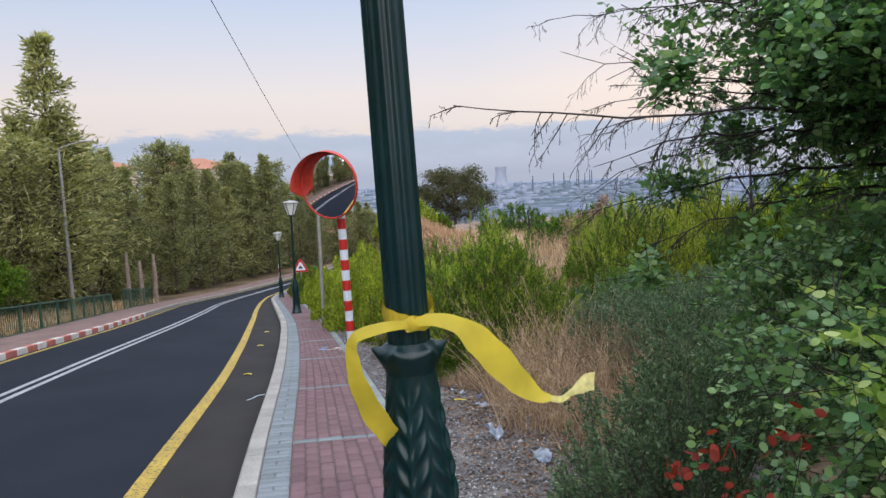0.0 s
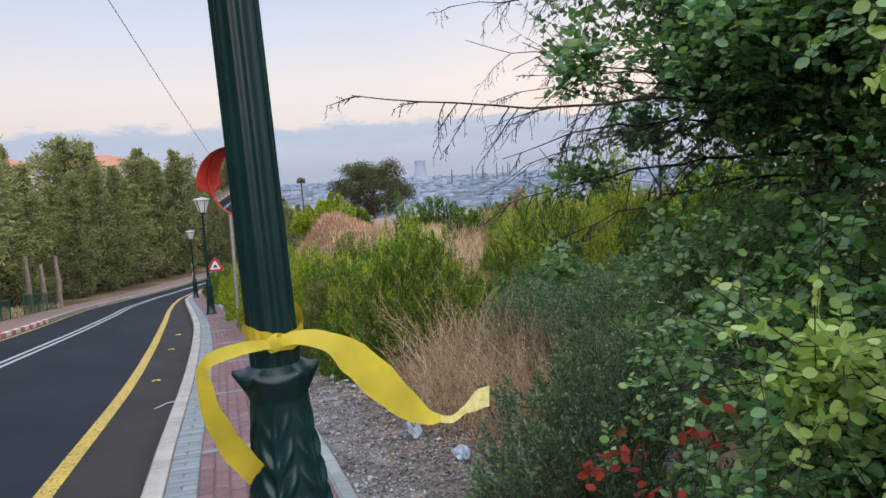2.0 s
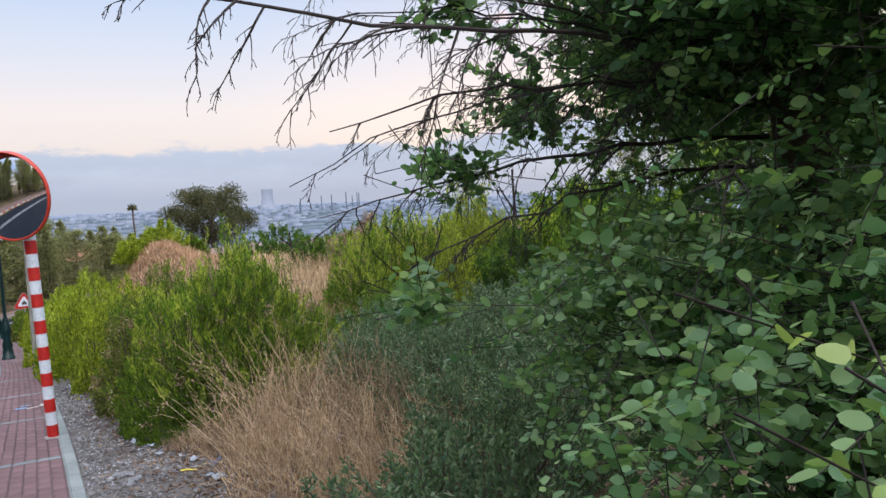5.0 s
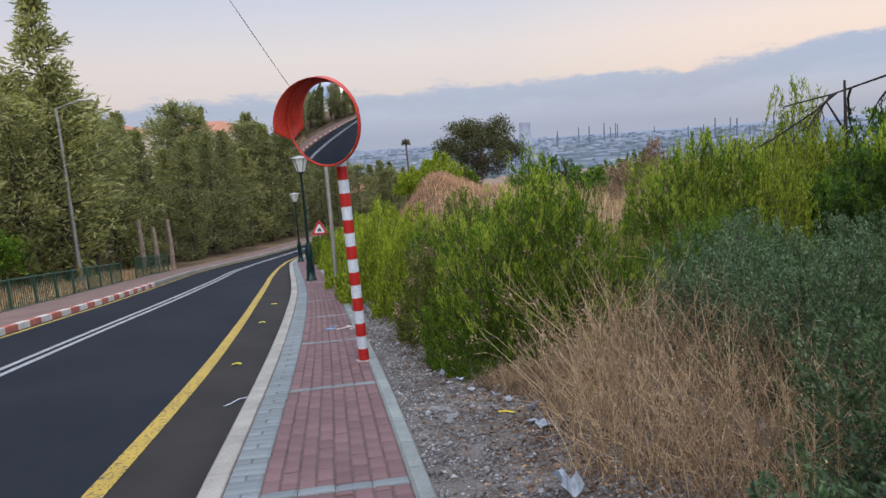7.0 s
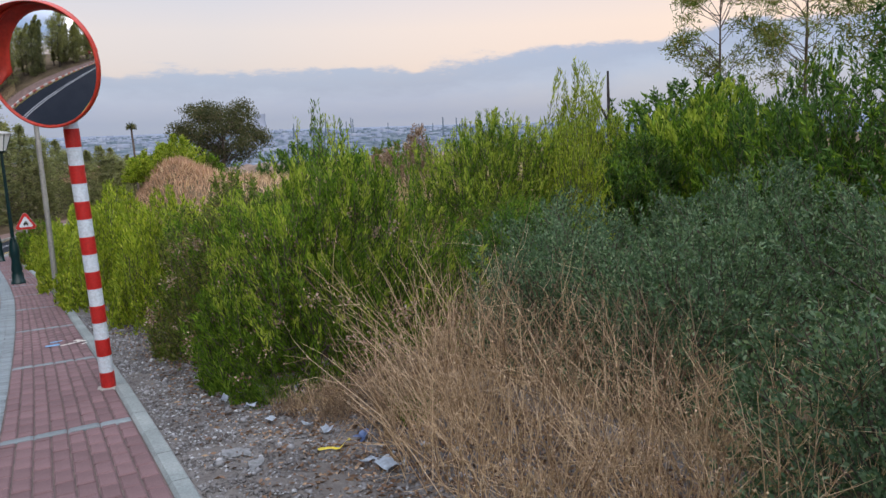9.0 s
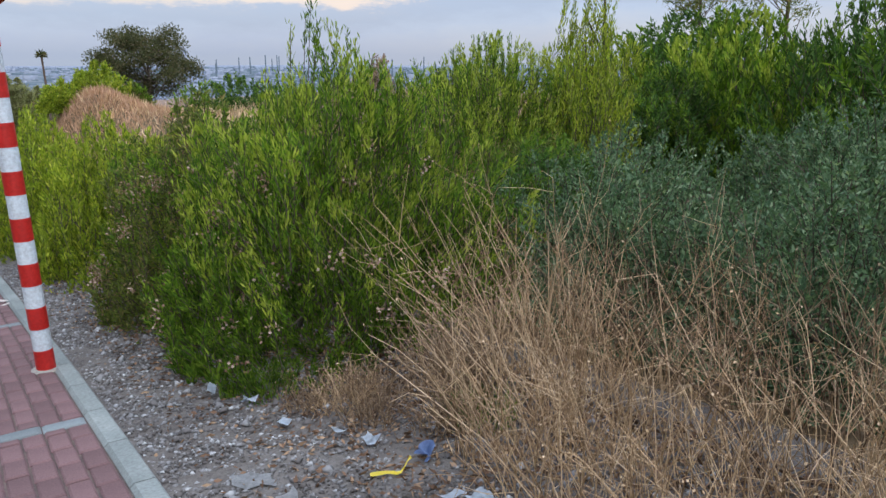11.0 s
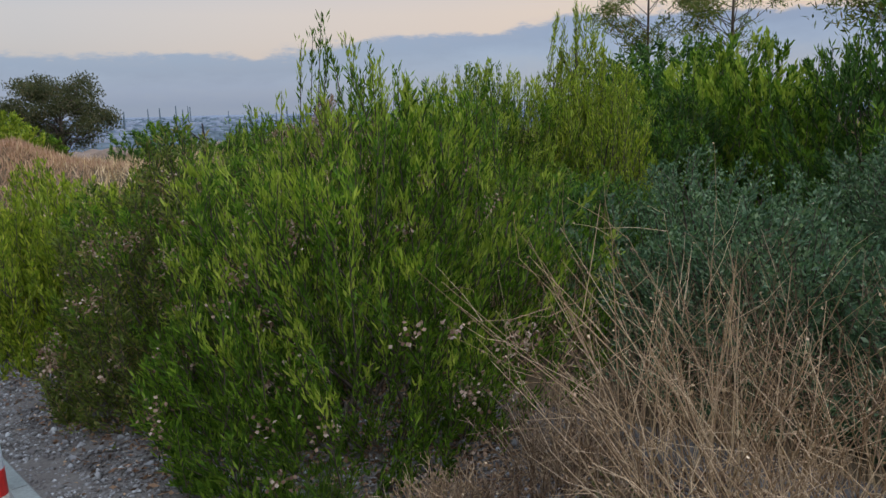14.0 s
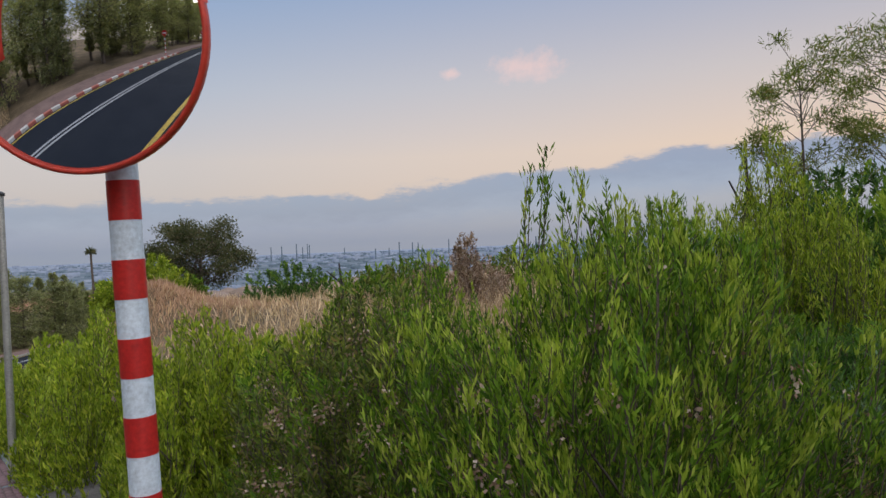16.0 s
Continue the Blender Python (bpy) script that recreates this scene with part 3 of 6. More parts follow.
def road_top(y):
    return road_z(y) - KH


tagged(strip("road", road_ys, left_x, yellow_x, road_top, 0.2, M_ASPHALT), "dark smooth asphalt carriageway curving downhill", "road", kind="structure")
tagged(strip("road_shoulder", road_ys, yellow_x, kerb_x, lambda y: road_top(y) - 0.003, 0.2, M_SHOULDER), "worn grey-brown asphalt shoulder beside the kerb", "road", kind="structure")
tagged(strip("yellow_line", road_ys, lambda y: yellow_x(y) - 0.075, lambda y: yellow_x(y) + 0.075, lambda y: road_top(y) + 0.005, 0.005, M_YLINE), "worn yellow edge line painted on asphalt", "road marking", kind="structure")
for s in (-1, 1):
    tagged(strip("white_line", road_ys, lambda y: white_x(y) + s * 0.11 - 0.05, lambda y: white_x(y) + s * 0.11 + 0.05, lambda y: road_top(y) + 0.005, 0.005, M_WLINE), "white double centre line painted on asphalt", "road marking", kind="structure")
tagged(strip("left_yellow_line", road_ys, lambda y: left_x(y) + 0.12, lambda y: left_x(y) + 0.22, lambda y: road_top(y) + 0.005, 0.005, M_YLINE), "thin yellow edge line along the far kerb", "road marking", kind="structure")
tagged(strip("left_pavement", road_ys, lambda y: left_back(y), lambda y: left_x(y) - 0.17, lambda y: road_z(y) - 0.005, 0.25, surface("left_paving", (0.14, 0.09, 0.08), (0.22, 0.145, 0.13), 1.5, 40.0, 0.9)),
       "dusty red-brown paving across the road", "pavement", kind="structure")
bed = tagged(strip("pavement", road_ys, lambda y: kerb_x(y) + 0.14, lambda y: right_x(y) - 0.10, lambda y: road_z(y) - 0.012, 0.3, M_BED), "red block-paved pavement with a grey border", "pavement", kind="structure")


def kerb_run(name, label, edges, length, ya, yb, mats, z0, parent):
    """Kerb stones end to end along the road, each a stone of its own."""
    y, i = ya, 0
    while y < yb:
        y2 = y + length - 0.008
        bm = bmesh.new()
        ring = []
        for q in (y, (y + y2) / 2, y2):
            a, b = edges(q)
            z = road_z(q) + z0
            ring.append([bm.verts.new(c) for c in ((a, q, z - 0.3), (a, q, z - 0.018), (a + 0.018, q, z), (b - 0.008, q, z), (b, q, z - 0.008), (b, q, z - 0.3))])
        for r, s in zip(ring, ring[1:]):
            for k in range(5):
                bm.faces.new((r[k], s[k], s[k + 1], r[k + 1]))
        bm.faces.new(ring[0])
        bm.faces.new(ring[-1][::-1])
        bmesh.ops.recalc_face_normals(bm, faces=bm.faces)
        part("kerb_stone", bm, mats[i % len(mats)], parent)
        y += length
        i += 1


# ---- convex traffic mirror ----
def traffic_mirror():
    t = thing("traffic_mirror", (0, 0, 0), "convex road mirror with red hood on a red-and-white banded post", "traffic mirror")
    B, R = 0.138, 0.054
    lean = lambda z: (-0.026 * z, -0.004 * z)
    for k in range(17):
        bm = bmesh.new()
        z0, z1 = k * B, (k + 1) * B
        rr = R + (0.0012 if k % 2 == 0 else 0.0)
        tube(bm, [(*lean(z0), z0), (*lean(z1), z1)], rr, 24)
        smooth(part("band", bm, M_RED_PAINT if k % 2 == 0 else M_WHITE_PAINT, t, "red reflective band" if k % 2 == 0 else "white reflective band"))
    bm = bmesh.new()
    tube(bm, [(*lean(17 * B), 17 * B), (*lean(2.55), 2.55)], R * 0.98, 24)
    part("post_top", bm, M_STEEL, t)
    bm = bmesh.new()
    lathe(bm, [(0.085, -0.03), (0.085, 0.004), (0.06, 0.012)], 24)
    part("footing", bm, M_KERB, t, "small concrete collar")
    face = Matrix.Translation((-0.195, -0.17, 2.52)) @ Vector((-0.58, -0.81, -0.085)).to_track_quat("Z", "Y").to_matrix().to_4x4()
    Rd, sag = 0.43, 0.085
    rho = (Rd * Rd + sag * sag) / (2 * sag)
    bm = bmesh.new()
    lathe(bm, [(Rd * math.sin(math.pi / 2 * i / 24), math.sqrt(rho * rho - (Rd * math.sin(math.pi / 2 * i / 24)) ** 2) - (rho - sag)) for i in range(24, 0, -1)] + [(0.002, sag)], 72)
    bmesh.ops.transform(bm, matrix=face, verts=bm.verts)
    smooth(part("mirror_dish", bm, M_MIRROR, t, "convex mirror glass"))
    bm = bmesh.new()
    n = 72
    prof = [(Rd - 0.004, 0.002), (Rd - 0.003, 0.010), (Rd + 0.006, 0.014), (Rd + 0.013, 0.006), (Rd + 0.013, -0.02), (Rd + 0.0, -0.03)]
    rings = [[bm.verts.new((r * math.cos(2 * math.pi * i / n), r * math.sin(2 * math.pi * i / n), z)) for i in range(n)] for r, z in prof]
    for a, b in zip(rings, rings[1:]):
        for i in range(n):
            bm.faces.new((a[i], a[(i + 1) % n], b[(i + 1) % n], b[i]))
    bmesh.ops.transform(bm, matrix=face, verts=bm.verts)
    bmesh.ops.recalc_face_normals(bm, faces=bm.faces)
    smooth(part("rim", bm, M_ORANGE, t, "red plastic rim"))
    bm = bmesh.new()
    lathe(bm, [(Rd + 0.01, -0.028), (Rd - 0.1, -0.07), (0.12, -0.10), (0.06, -0.105)], 48)
    bmesh.ops.transform(bm, matrix=face, verts=bm.verts)
    smooth(part("back_shell", bm, M_ORANGE, t, "red back shell"))
    # hood over the upper rim, deepest at the top
    bm = bmesh.new()
    up = face.to_3x3().inverted() @ Vector((0, 0, 1))
    top = math.atan2(up.y, up.x)
    outer, inner = [], []
    for i in range(49):
        u = -1 + 2 * i / 48
        a = top + u * radians(94) + radians(14)
        d = float(np.interp(u, [-1, -0.5, 0, 0.4, 0.7, 0.88, 1], [0.004, 0.05, 0.11, 0.18, 0.225, 0.23, 0.04]))
        row_o = [bm.verts.new(((Rd + 0.019) * math.cos(a) * (1 - 0.015 * s), (Rd + 0.019) * math.sin(a) * (1 - 0.015 * s), -0.02 + (d + 0.02) * s)) for s in (0, 0.33, 0.66, 1)]
        row_i = [bm.verts.new(((Rd + 0.0145) * math.cos(a) * (1 - 0.015 * s), (Rd + 0.0145) * math.sin(a) * (1 - 0.015 * s), -0.02 + (d + 0.02) * s)) for s in (0, 0.33, 0.66, 1)]
        outer.append(row_o)
        inner.append(row_i)
    for i in range(48):
        for k in range(3):
            bm.faces.new((outer[i][k], outer[i + 1][k], outer[i + 1][k + 1], outer[i][k + 1]))
            bm.faces.new((inner[i][k], inner[i][k + 1], inner[i + 1][k + 1], inner[i + 1][k]))
        bm.faces.new((outer[i][3], outer[i + 1][3], inner[i + 1][3], inner[i][3]))
    bmesh.ops.transform(bm, matrix=face, verts=bm.verts)
    bmesh.ops.recalc_face_normals(bm, faces=bm.faces)
    smooth(part("hood", bm, M_ORANGE, t, "red plastic hood"))
    bm = bmesh.new()
    tube(bm, [face @ Vector((0, 0, -0.10)), Vector((*lean(2.5), 2.5))], 0.022, 10)
    part("bracket", bm, M_STEEL, t)


traffic_mirror()


# ---- lamp posts ----
def acanthus(bm, r, z0, z1, count=5, ns=180, nz=110):
    """A sleeve with upright feathered leaves cast in relief round it."""
    rows = []
    for j in range(nz + 1):
        z = z0 + (z1 - z0) * j / nz
        fade = min(1.0, (z1 - z) / 0.07)
        row = []
        for i in range(ns):
            th = 2 * math.pi * i / ns
            p = abs((count * i / ns) % 1.0 - 0.5) * 2
            vein = 0.5 + 0.5 * math.cos(2 * math.pi * (z - 0.040 * p) / 0.040)
            lobe = vein ** 1.5 * max(0.0, math.sin(math.pi * min(1.0, p * 1.08))) ** 0.6
            rib = math.exp(-(p / 0.10) ** 2)
            q = r(z) + fade * (0.0068 * lobe + 0.004 * rib - 0.003)
            row.append(bm.verts.new((q * math.cos(th), q * math.sin(th), z)))
        rows.append(row)
    for a, b in zip(rows, rows[1:]):
        for i in range(ns):
            bm.faces.new((a[i], a[(i + 1) % ns], b[(i + 1) % ns], b[i]))


def lamp_post(at, label, collar, shaft_r, total, lantern=True, scale_base=1.0, relief=False, tilt=(0, 0)):
    t = thing("lamp_post", Matrix.Translation(at) @ pose(0, 0, 0, tilt[0], tilt[1], 0), label, "street lamp", "green street lamps")
    sb = scale_base
    bm = bmesh.new()
    fat = 1.0 if relief else 1.4
    prof = [(0.15 * sb, 0.0), (0.15 * sb, 0.07), (0.125 * sb, 0.09), (0.12 * sb, 0.24), (0.10 * sb, 0.28), (0.085 * sb * fat, 0.34)]
    b0 = collar - 0.55
    radius = lambda z: fat * shaft_r * float(np.interp(z, [collar - 0.48, collar - 0.33, collar - 0.2, collar - 0.1, collar - 0.04], [1.5, 1.85, 1.62, 1.28, 1.14]))
    prof += [(shaft_r * 1.45 * fat, b0 + 0.02)] + [(radius(z), z) for z in frange(collar - 0.48, collar - (0.46 if relief else 0.04), 0.035 if not relief else 0.02)]
    lathe(bm, prof, 32)
    smooth(part("base", bm, M_GREEN_IRON, t))
    # flaring collar with pointed cusps
    bm = bmesh.new()
    cs = 72
    rings = []
    for r, z, lobe in ((1.12, -0.046, 0.0), (1.17, -0.036, 0.03), (1.30, -0.025, 0.14), (1.42, -0.014, 0.21), (1.40, -0.008, 0.20), (1.22, -0.002, 0.07), (1.03, 0.006, 0.0)):
        row = []
        for i in range(cs):
            u = abs((6 * i / cs) % 1.0 - 0.5) * 2
            q = shaft_r * r * (1 + lobe * u ** 1.6)
            row.append(bm.verts.new((q * math.cos(2 * math.pi * i / cs), q * math.sin(2 * math.pi * i / cs), collar + z + 0.05 * lobe * u * u)))
        rings.append(row)
    for a, b in zip(rings, rings[1:]):
        for i in range(cs):
            bm.faces.new((a[i], a[(i + 1) % cs], b[(i + 1) % cs], b[i]))
    bm.faces.new([bm.verts.new(v.co) for v in rings[0][::-1]])
    bm.faces.new([bm.verts.new(v.co) for v in rings[-1]])
    smooth(part("collar", bm, M_GREEN_IRON, t))
    if relief:
        bm = bmesh.new()
        acanthus(bm, radius, collar - 0.49, collar - 0.04)
        smooth(part("leaf_ornament", bm, M_GREEN_IRON, t, "cast acanthus leaves in relief"))
    bm = bmesh.new()
    top = total
    zs = frange(collar, top, 0.25)
    lathe(bm, [(shaft_r * (1 - 0.28 * (z - collar) / (top - collar)), z) for z in zs], 72, 12, 0.10, collar - 1, top + 1)
    smooth(part("shaft", bm, M_GREEN_IRON, t, "fluted green shaft"))
    if lantern:
        bm = bmesh.new()
        lathe(bm, [(0.03, 0), (0.06, 0.02), (0.10, 0.045), (0.10, 0.06), (0.05, 0.065)], 24, centre=(0, 0, top))
        part("lantern_seat", bm, M_GREEN_IRON, t)
        bm = bmesh.new()
        lathe(bm, [(0.10, 0.07), (0.225, 0.42), (0.215, 0.43)], 6, centre=(0, 0, top))
        part("glass", bm, M_GLASS, t, "pale lantern glass")
        bm = bmesh.new()
        for i in range(6):
            a = 2 * math.pi * i / 6
            tube(bm, [(0.104 * math.cos(a), 0.104 * math.sin(a), top + 0.065), (0.23 * math.cos(a), 0.23 * math.sin(a), top + 0.425)], 0.010, 5)
        part("lantern_frame", bm, M_GREEN_IRON, t)
        bm = bmesh.new()
        lathe(bm, [(0.245, 0.425), (0.245, 0.445), (0.16, 0.475), (0.05, 0.49), (0.02, 0.51)], 24, centre=(0, 0, top))
        smooth(part("cap", bm, M_STEEL, t, "pale grey lantern cap"))
    return t


lamp_post((0.005, -8.764, road_z(-8.764) - 0.01), "dark green fluted lamp post tied with yellow tape", 1.455, 0.034, 3.9, True, 0.9, True, (0, -1.9))
lamp_post((-1.41, 12.52, road_z(12.52) - 0.01), "green lamp post with glass lantern on the pavement", 1.06, 0.042, 2.92)
lamp_post((-3.07, 28.85, road_z(28.85) - 0.01), "far green lamp post with glass lantern", 1.06, 0.045, 2.92)


# ---- yellow tape tied round the near lamp post ----
def ribbon(bm, pts, width, ups, ripple=0.25):
    """A thin strip along points with a width direction at each point."""
    P, U = [Vector(p) for p in pts], [Vector(u).normalized() for u in ups]
    f, g = [], []
    n = 10 * (len(P) - 1) + 1
    for i in range(n):
        s = i / 10
        k = min(int(s), len(P) - 2)
        q = s - k
        p0, p1, p2, p3 = P[max(k - 1, 0)], P[k], P[k + 1], P[min(k + 2, len(P) - 1)]
        p = 0.5 * (2 * p1 + (p2 - p0) * q + (2 * p0 - 5 * p1 + 4 * p2 - p3) * q * q + (3 * p1 - p0 - 3 * p2 + p3) * q ** 3)
        u = U[k].lerp(U[k + 1], q).normalized()
        wd = width if isinstance(width, float) else width[k] + (width[k + 1] - width[k]) * q
        w = wd * 0.5 * (1 + ripple * (0.6 * math.sin(i * 0.5) - 0.4))
        c = u.cross(Vector((0.2, -1, 0.1))).normalized() * 0.0072 * ripple * math.sin(i * 0.9)
        f.append([bm.verts.new(p + u * w), bm.verts.new(p + c), bm.verts.new(p - u * w)])
    for a, b in zip(f, f[1:]):
        bm.faces.new((a[0], a[1], b[1], b[0]))
        bm.faces.new((a[1], a[2], b[2], b[1]))


def tape():
    px, py, pz = -0.043, -8.764, 2.372
    t = thing("yellow_tape", (px, py, pz), "yellow plastic tape knotted round a green post, ends fluttering", "tape")
    turn = [2 * math.pi * i / 16 - math.pi / 2 for i in range(17)]
    for rise, rad in ((0.016, 0.0375), (0.009, 0.0390)):
        bm = bmesh.new()
        ribbon(bm, [(rad * math.cos(q), rad * math.sin(q), rise * (1 + math.sin(q)) + 0.004 * math.sin(2 * q)) for q in turn], 0.024, [(0.15 * math.cos(q), 0.15 * math.sin(q), 1) for q in turn], 0.10)
        bmesh.ops.solidify(bm, geom=bm.faces[:], thickness=0.0008)
        part("band", bm, M_TAPE, t)
    bm = bmesh.new()
    ribbon(bm, [(0.003 * math.sin(2 * q), -0.0455 + 0.0055 * math.cos(q), 0.0105 * math.sin(q)) for q in turn], 0.013, [(1, 0.2 * math.cos(q), 0.3) for q in turn], 0.2)
    bmesh.ops.solidify(bm, geom=bm.faces[:], thickness=0.0008)
    part("knot", bm, M_TAPE, t)
    bm = bmesh.new()
    ribbon(bm, [(0.0, -0.047, 0.0), (0.030, -0.053, 0.006), (0.066, -0.052, -0.004), (0.098, -0.047, -0.030), (0.130, -0.038, -0.066), (0.165, -0.028, -0.106), (0.198, -0.018, -0.134), (0.220, -0.012, -0.141)],
           (0.010, 0.019, 0.026, 0.046, 0.052, 0.044, 0.026, 0.013), [(0, 0, 1), (0.1, 0.2, 1), (0.35, 0.3, 0.9), (0.75, 0.3, 0.65), (0.80, 0.35, 0.55), (0.75, 0.4, 0.55), (0.5, 0.6, 0.6), (0.2, 0.8, 0.5)], 0.05)
    bmesh.ops.solidify(bm, geom=bm.faces[:], thickness=0.0008)
    part("tail", bm, M_TAPE, t, "long end blown sideways")
    bm = bmesh.new()
    ribbon(bm, [(0.218, -0.013, -0.141), (0.238, -0.008, -0.146), (0.258, 0.0, -0.138), (0.280, 0.006, -0.128), (0.300, 0.010, -0.126)], (0.013, 0.012, 0.012, 0.032, 0.030),
           [(0.2, 0.8, 0.5), (0.1, 0.6, 0.7), (0.1, 0.5, 0.8), (0.2, 0.3, 0.9), (0.15, 0.3, 0.9)], 0.05)
    bmesh.ops.solidify(bm, geom=bm.faces[:], thickness=0.0008)
    part("tail_tip", bm, M_TAPE_PALE, t, "paler folded tip")
    bm = bmesh.new()
    ribbon(bm, [(0.0, -0.047, 0.0), (-0.040, -0.055, 0.0), (-0.080, -0.055, -0.010), (-0.089, -0.052, -0.028)], (0.010, 0.017, 0.017, 0.022), [(0, 0, 1), (0.05, 0.2, 1), (-0.25, 0.2, 0.9), (-0.7, 0.3, 0.6)], 0.05)
    ribbon(bm, [(-0.089, -0.052, -0.028), (-0.086, -0.050, -0.065), (-0.074, -0.045, -0.105), (-0.056, -0.036, -0.145), (-0.034, -0.022, -0.180), (-0.020, 0.0, -0.205)],
           (0.022, 0.030, 0.036, 0.040, 0.038, 0.034), [(-0.7, 0.3, 0.6), (-0.95, 0.5, 0.2), (-0.92, 0.4, -0.25), (-0.85, 0.35, -0.4), (-0.85, 0.3, -0.5), (-0.85, 0.3, -0.5)], 0.08)
    bmesh.ops.solidify(bm, geom=bm.faces[:], thickness=0.0008)
    part("tail", bm, M_TAPE, t, "short end hanging down")


tape()


# ---- street light, warning sign, utility pole, fence ----
def street_light(at, h, label):
    t = thing("street_light", at, label, "street light")
    bm = bmesh.new()
    tube(bm, [(0, 0, -0.1), (0, 0, h * 0.5), (0, 0, h)], [0.10, 0.075, 0.05], 12)
    smooth(part("pole", bm, M_STEEL, t))
    bm = bmesh.new()
    tube(bm, [(0, 0, h - 0.02), (0.5, -0.1, h + 0.14), (0.95, -0.2, h + 0.22)], [0.035, 0.03, 0.025], 8)
    part("arm", bm, M_STEEL, t)
    bm = bmesh.new()
    box(bm, 1.2, -0.25, h + 0.24, 0.55, 0.2, 0.09, 0.03)
    part("head", bm, M_STEEL, t, "flat grey lamp head")
    bm = bmesh.new()
    box(bm, 0, -0.09, 0.7, 0.12, 0.06, 0.35, 0.01)
    part("service_door", bm, M_YLINE, t, "small yellow plate")


street_light((-11.3, 23.0, road_z(23) - 0.1), 7.1, "tall pale steel street light behind a green fence")


def warning_sign():
    x, y = -1.98, 28.2
    z = road_z(y)
    t = thing("warning_sign", (x, y, z), "triangular red-bordered warning sign on a steel post", "traffic sign")
    bm = bmesh.new()
    tube(bm, [(0, 0.02, -0.1), (0, 0.02, 1.85)], 0.03, 12)
    part("post", bm, M_STEEL, t)
    for name, s, dy, mat in (("plate", 0.44, 0.0, M_STEEL), ("red_border", 0.42, -0.006, M_RED_PAINT), ("white_field", 0.27, -0.012, M_WHITE_PAINT)):
        bm = bmesh.new()
        f, b = [], []
        for k in range(3):
            a0 = math.pi / 2 + 2 * math.pi * k / 3
            for j in (-1, 0, 1):
                a = a0 + j * 0.14
                r = s * (1.0 if j == 0 else 0.965)
                f.append(bm.verts.new((r * math.cos(a), dy - 0.004, 1.50 + r * math.sin(a))))
                b.append(bm.verts.new((r * math.cos(a), dy + 0.004, 1.50 + r * math.sin(a))))
        bm.faces.new(f)
        bm.faces.new(b[::-1])
        for k in range(9):
            bm.faces.new((f[k], b[k], b[(k + 1) % 9], f[(k + 1) % 9]))
        bmesh.ops.recalc_face_normals(bm, faces=bm.faces)
        part(name, bm, mat, t)
    bm = bmesh.new()
    box(bm, 0.0, -0.019, 1.48, 0.18, 0.004, 0.065, 0.0)
    box(bm, 0.0, -0.019, 1.545, 0.10, 0.004, 0.06, 0.0)
    box(bm, -0.05, -0.019, 1.425, 0.045, 0.004, 0.045, 0.0)
    box(bm, 0.05, -0.019, 1.425, 0.045, 0.004, 0.045, 0.0)
    part("pictogram", bm, M_BLACK, t, "black pictogram")


warning_sign()


def utility_pole():
    x, y = -0.50, 6.9
    t = thing("utility_pole", (x, y, terrain(x, y)), "grey steel utility pole rising behind bushes", "pole")
    top = 2.5 - terrain(x, y)
    bm = bmesh.new()
    tube(bm, [(0, 0, -0.2), (0, 0, top)], [0.046, 0.036], 14)
    smooth(part("pole", bm, M_STEEL, t))
    bm = bmesh.new()
    lathe(bm, [(0.05, 0), (0.05, 0.03), (0.02, 0.05)], 12, centre=(0, 0, top))
    part("cap", bm, M_BLACK, t)
    bm = bmesh.new()
    a, b = Vector((x, y, 2.52)), Vector((-1.95, -20.0, 7.3))
    pts = [a.lerp(b, i / 24) - Vector((0, 0, 0.25 * 4 * (i / 24) * (1 - i / 24))) for i in range(25)]
    tube(bm, pts, 0.0034, 5)
    tagged(part("overhead_cable", bm, M_BLACK), "thin dark overhead cable from a steel pole", "cable")


utility_pole()


def striped_post(at, label, sign=False):
    t = thing("striped_post", at, label, "bollard post", "red and white posts")
    n = 9 if sign else 8
    for k in range(n):
        bm = bmesh.new()
        tube(bm, [(0, 0, k * 0.22), (0, 0, (k + 1) * 0.22)], 0.04, 12)
        part("band", bm, M_RED_PAINT if k % 2 == 0 else M_WHITE_PAINT, t)
    if sign:
        bm = bmesh.new()
        tube(bm, [(0, 0, n * 0.22), (0, 0, n * 0.22 + 0.6)], 0.03, 10)
        part("post", bm, M_STEEL, t)
        bm = bmesh.new()
        lathe(bm, [(0.3, -0.006), (0.3, 0.006)], 28)
        bmesh.ops.transform(bm, matrix=pose(0, 0.045, n * 0.22 + 0.3, 90, 0, 0), verts=bm.verts)
        part("disc", bm, M_RED_PAINT, t, "round red sign plate")
        bm = bmesh.new()
        box(bm, 0, 0.056, n * 0.22 + 0.3, 0.4, 0.006, 0.09, 0)
        part("bar", bm, M_WHITE_PAINT, t, "white bar")


striped_post((-3.2, 30.2, road_z(30.2)), "thin red-and-white striped post beside the far kerb")
for sy in (-14.0, -27.0):
    striped_post((left_x(sy) - 0.5, sy, road_z(sy)), "red-and-white post with a round red sign", True)

# zebra crossing up the road, which the mirror shows
for i in range(7):
    a = left_x(-26) + 0.35 + i * 0.85
    tagged(strip("crossing_stripe", [-28.5, -27.0, -25.5], lambda y: a, lambda y: a + 0.45, lambda y: road_top(y) + 0.009, 0.004, M_WLINE), "white zebra crossing stripe on asphalt", "road marking", kind="structure")


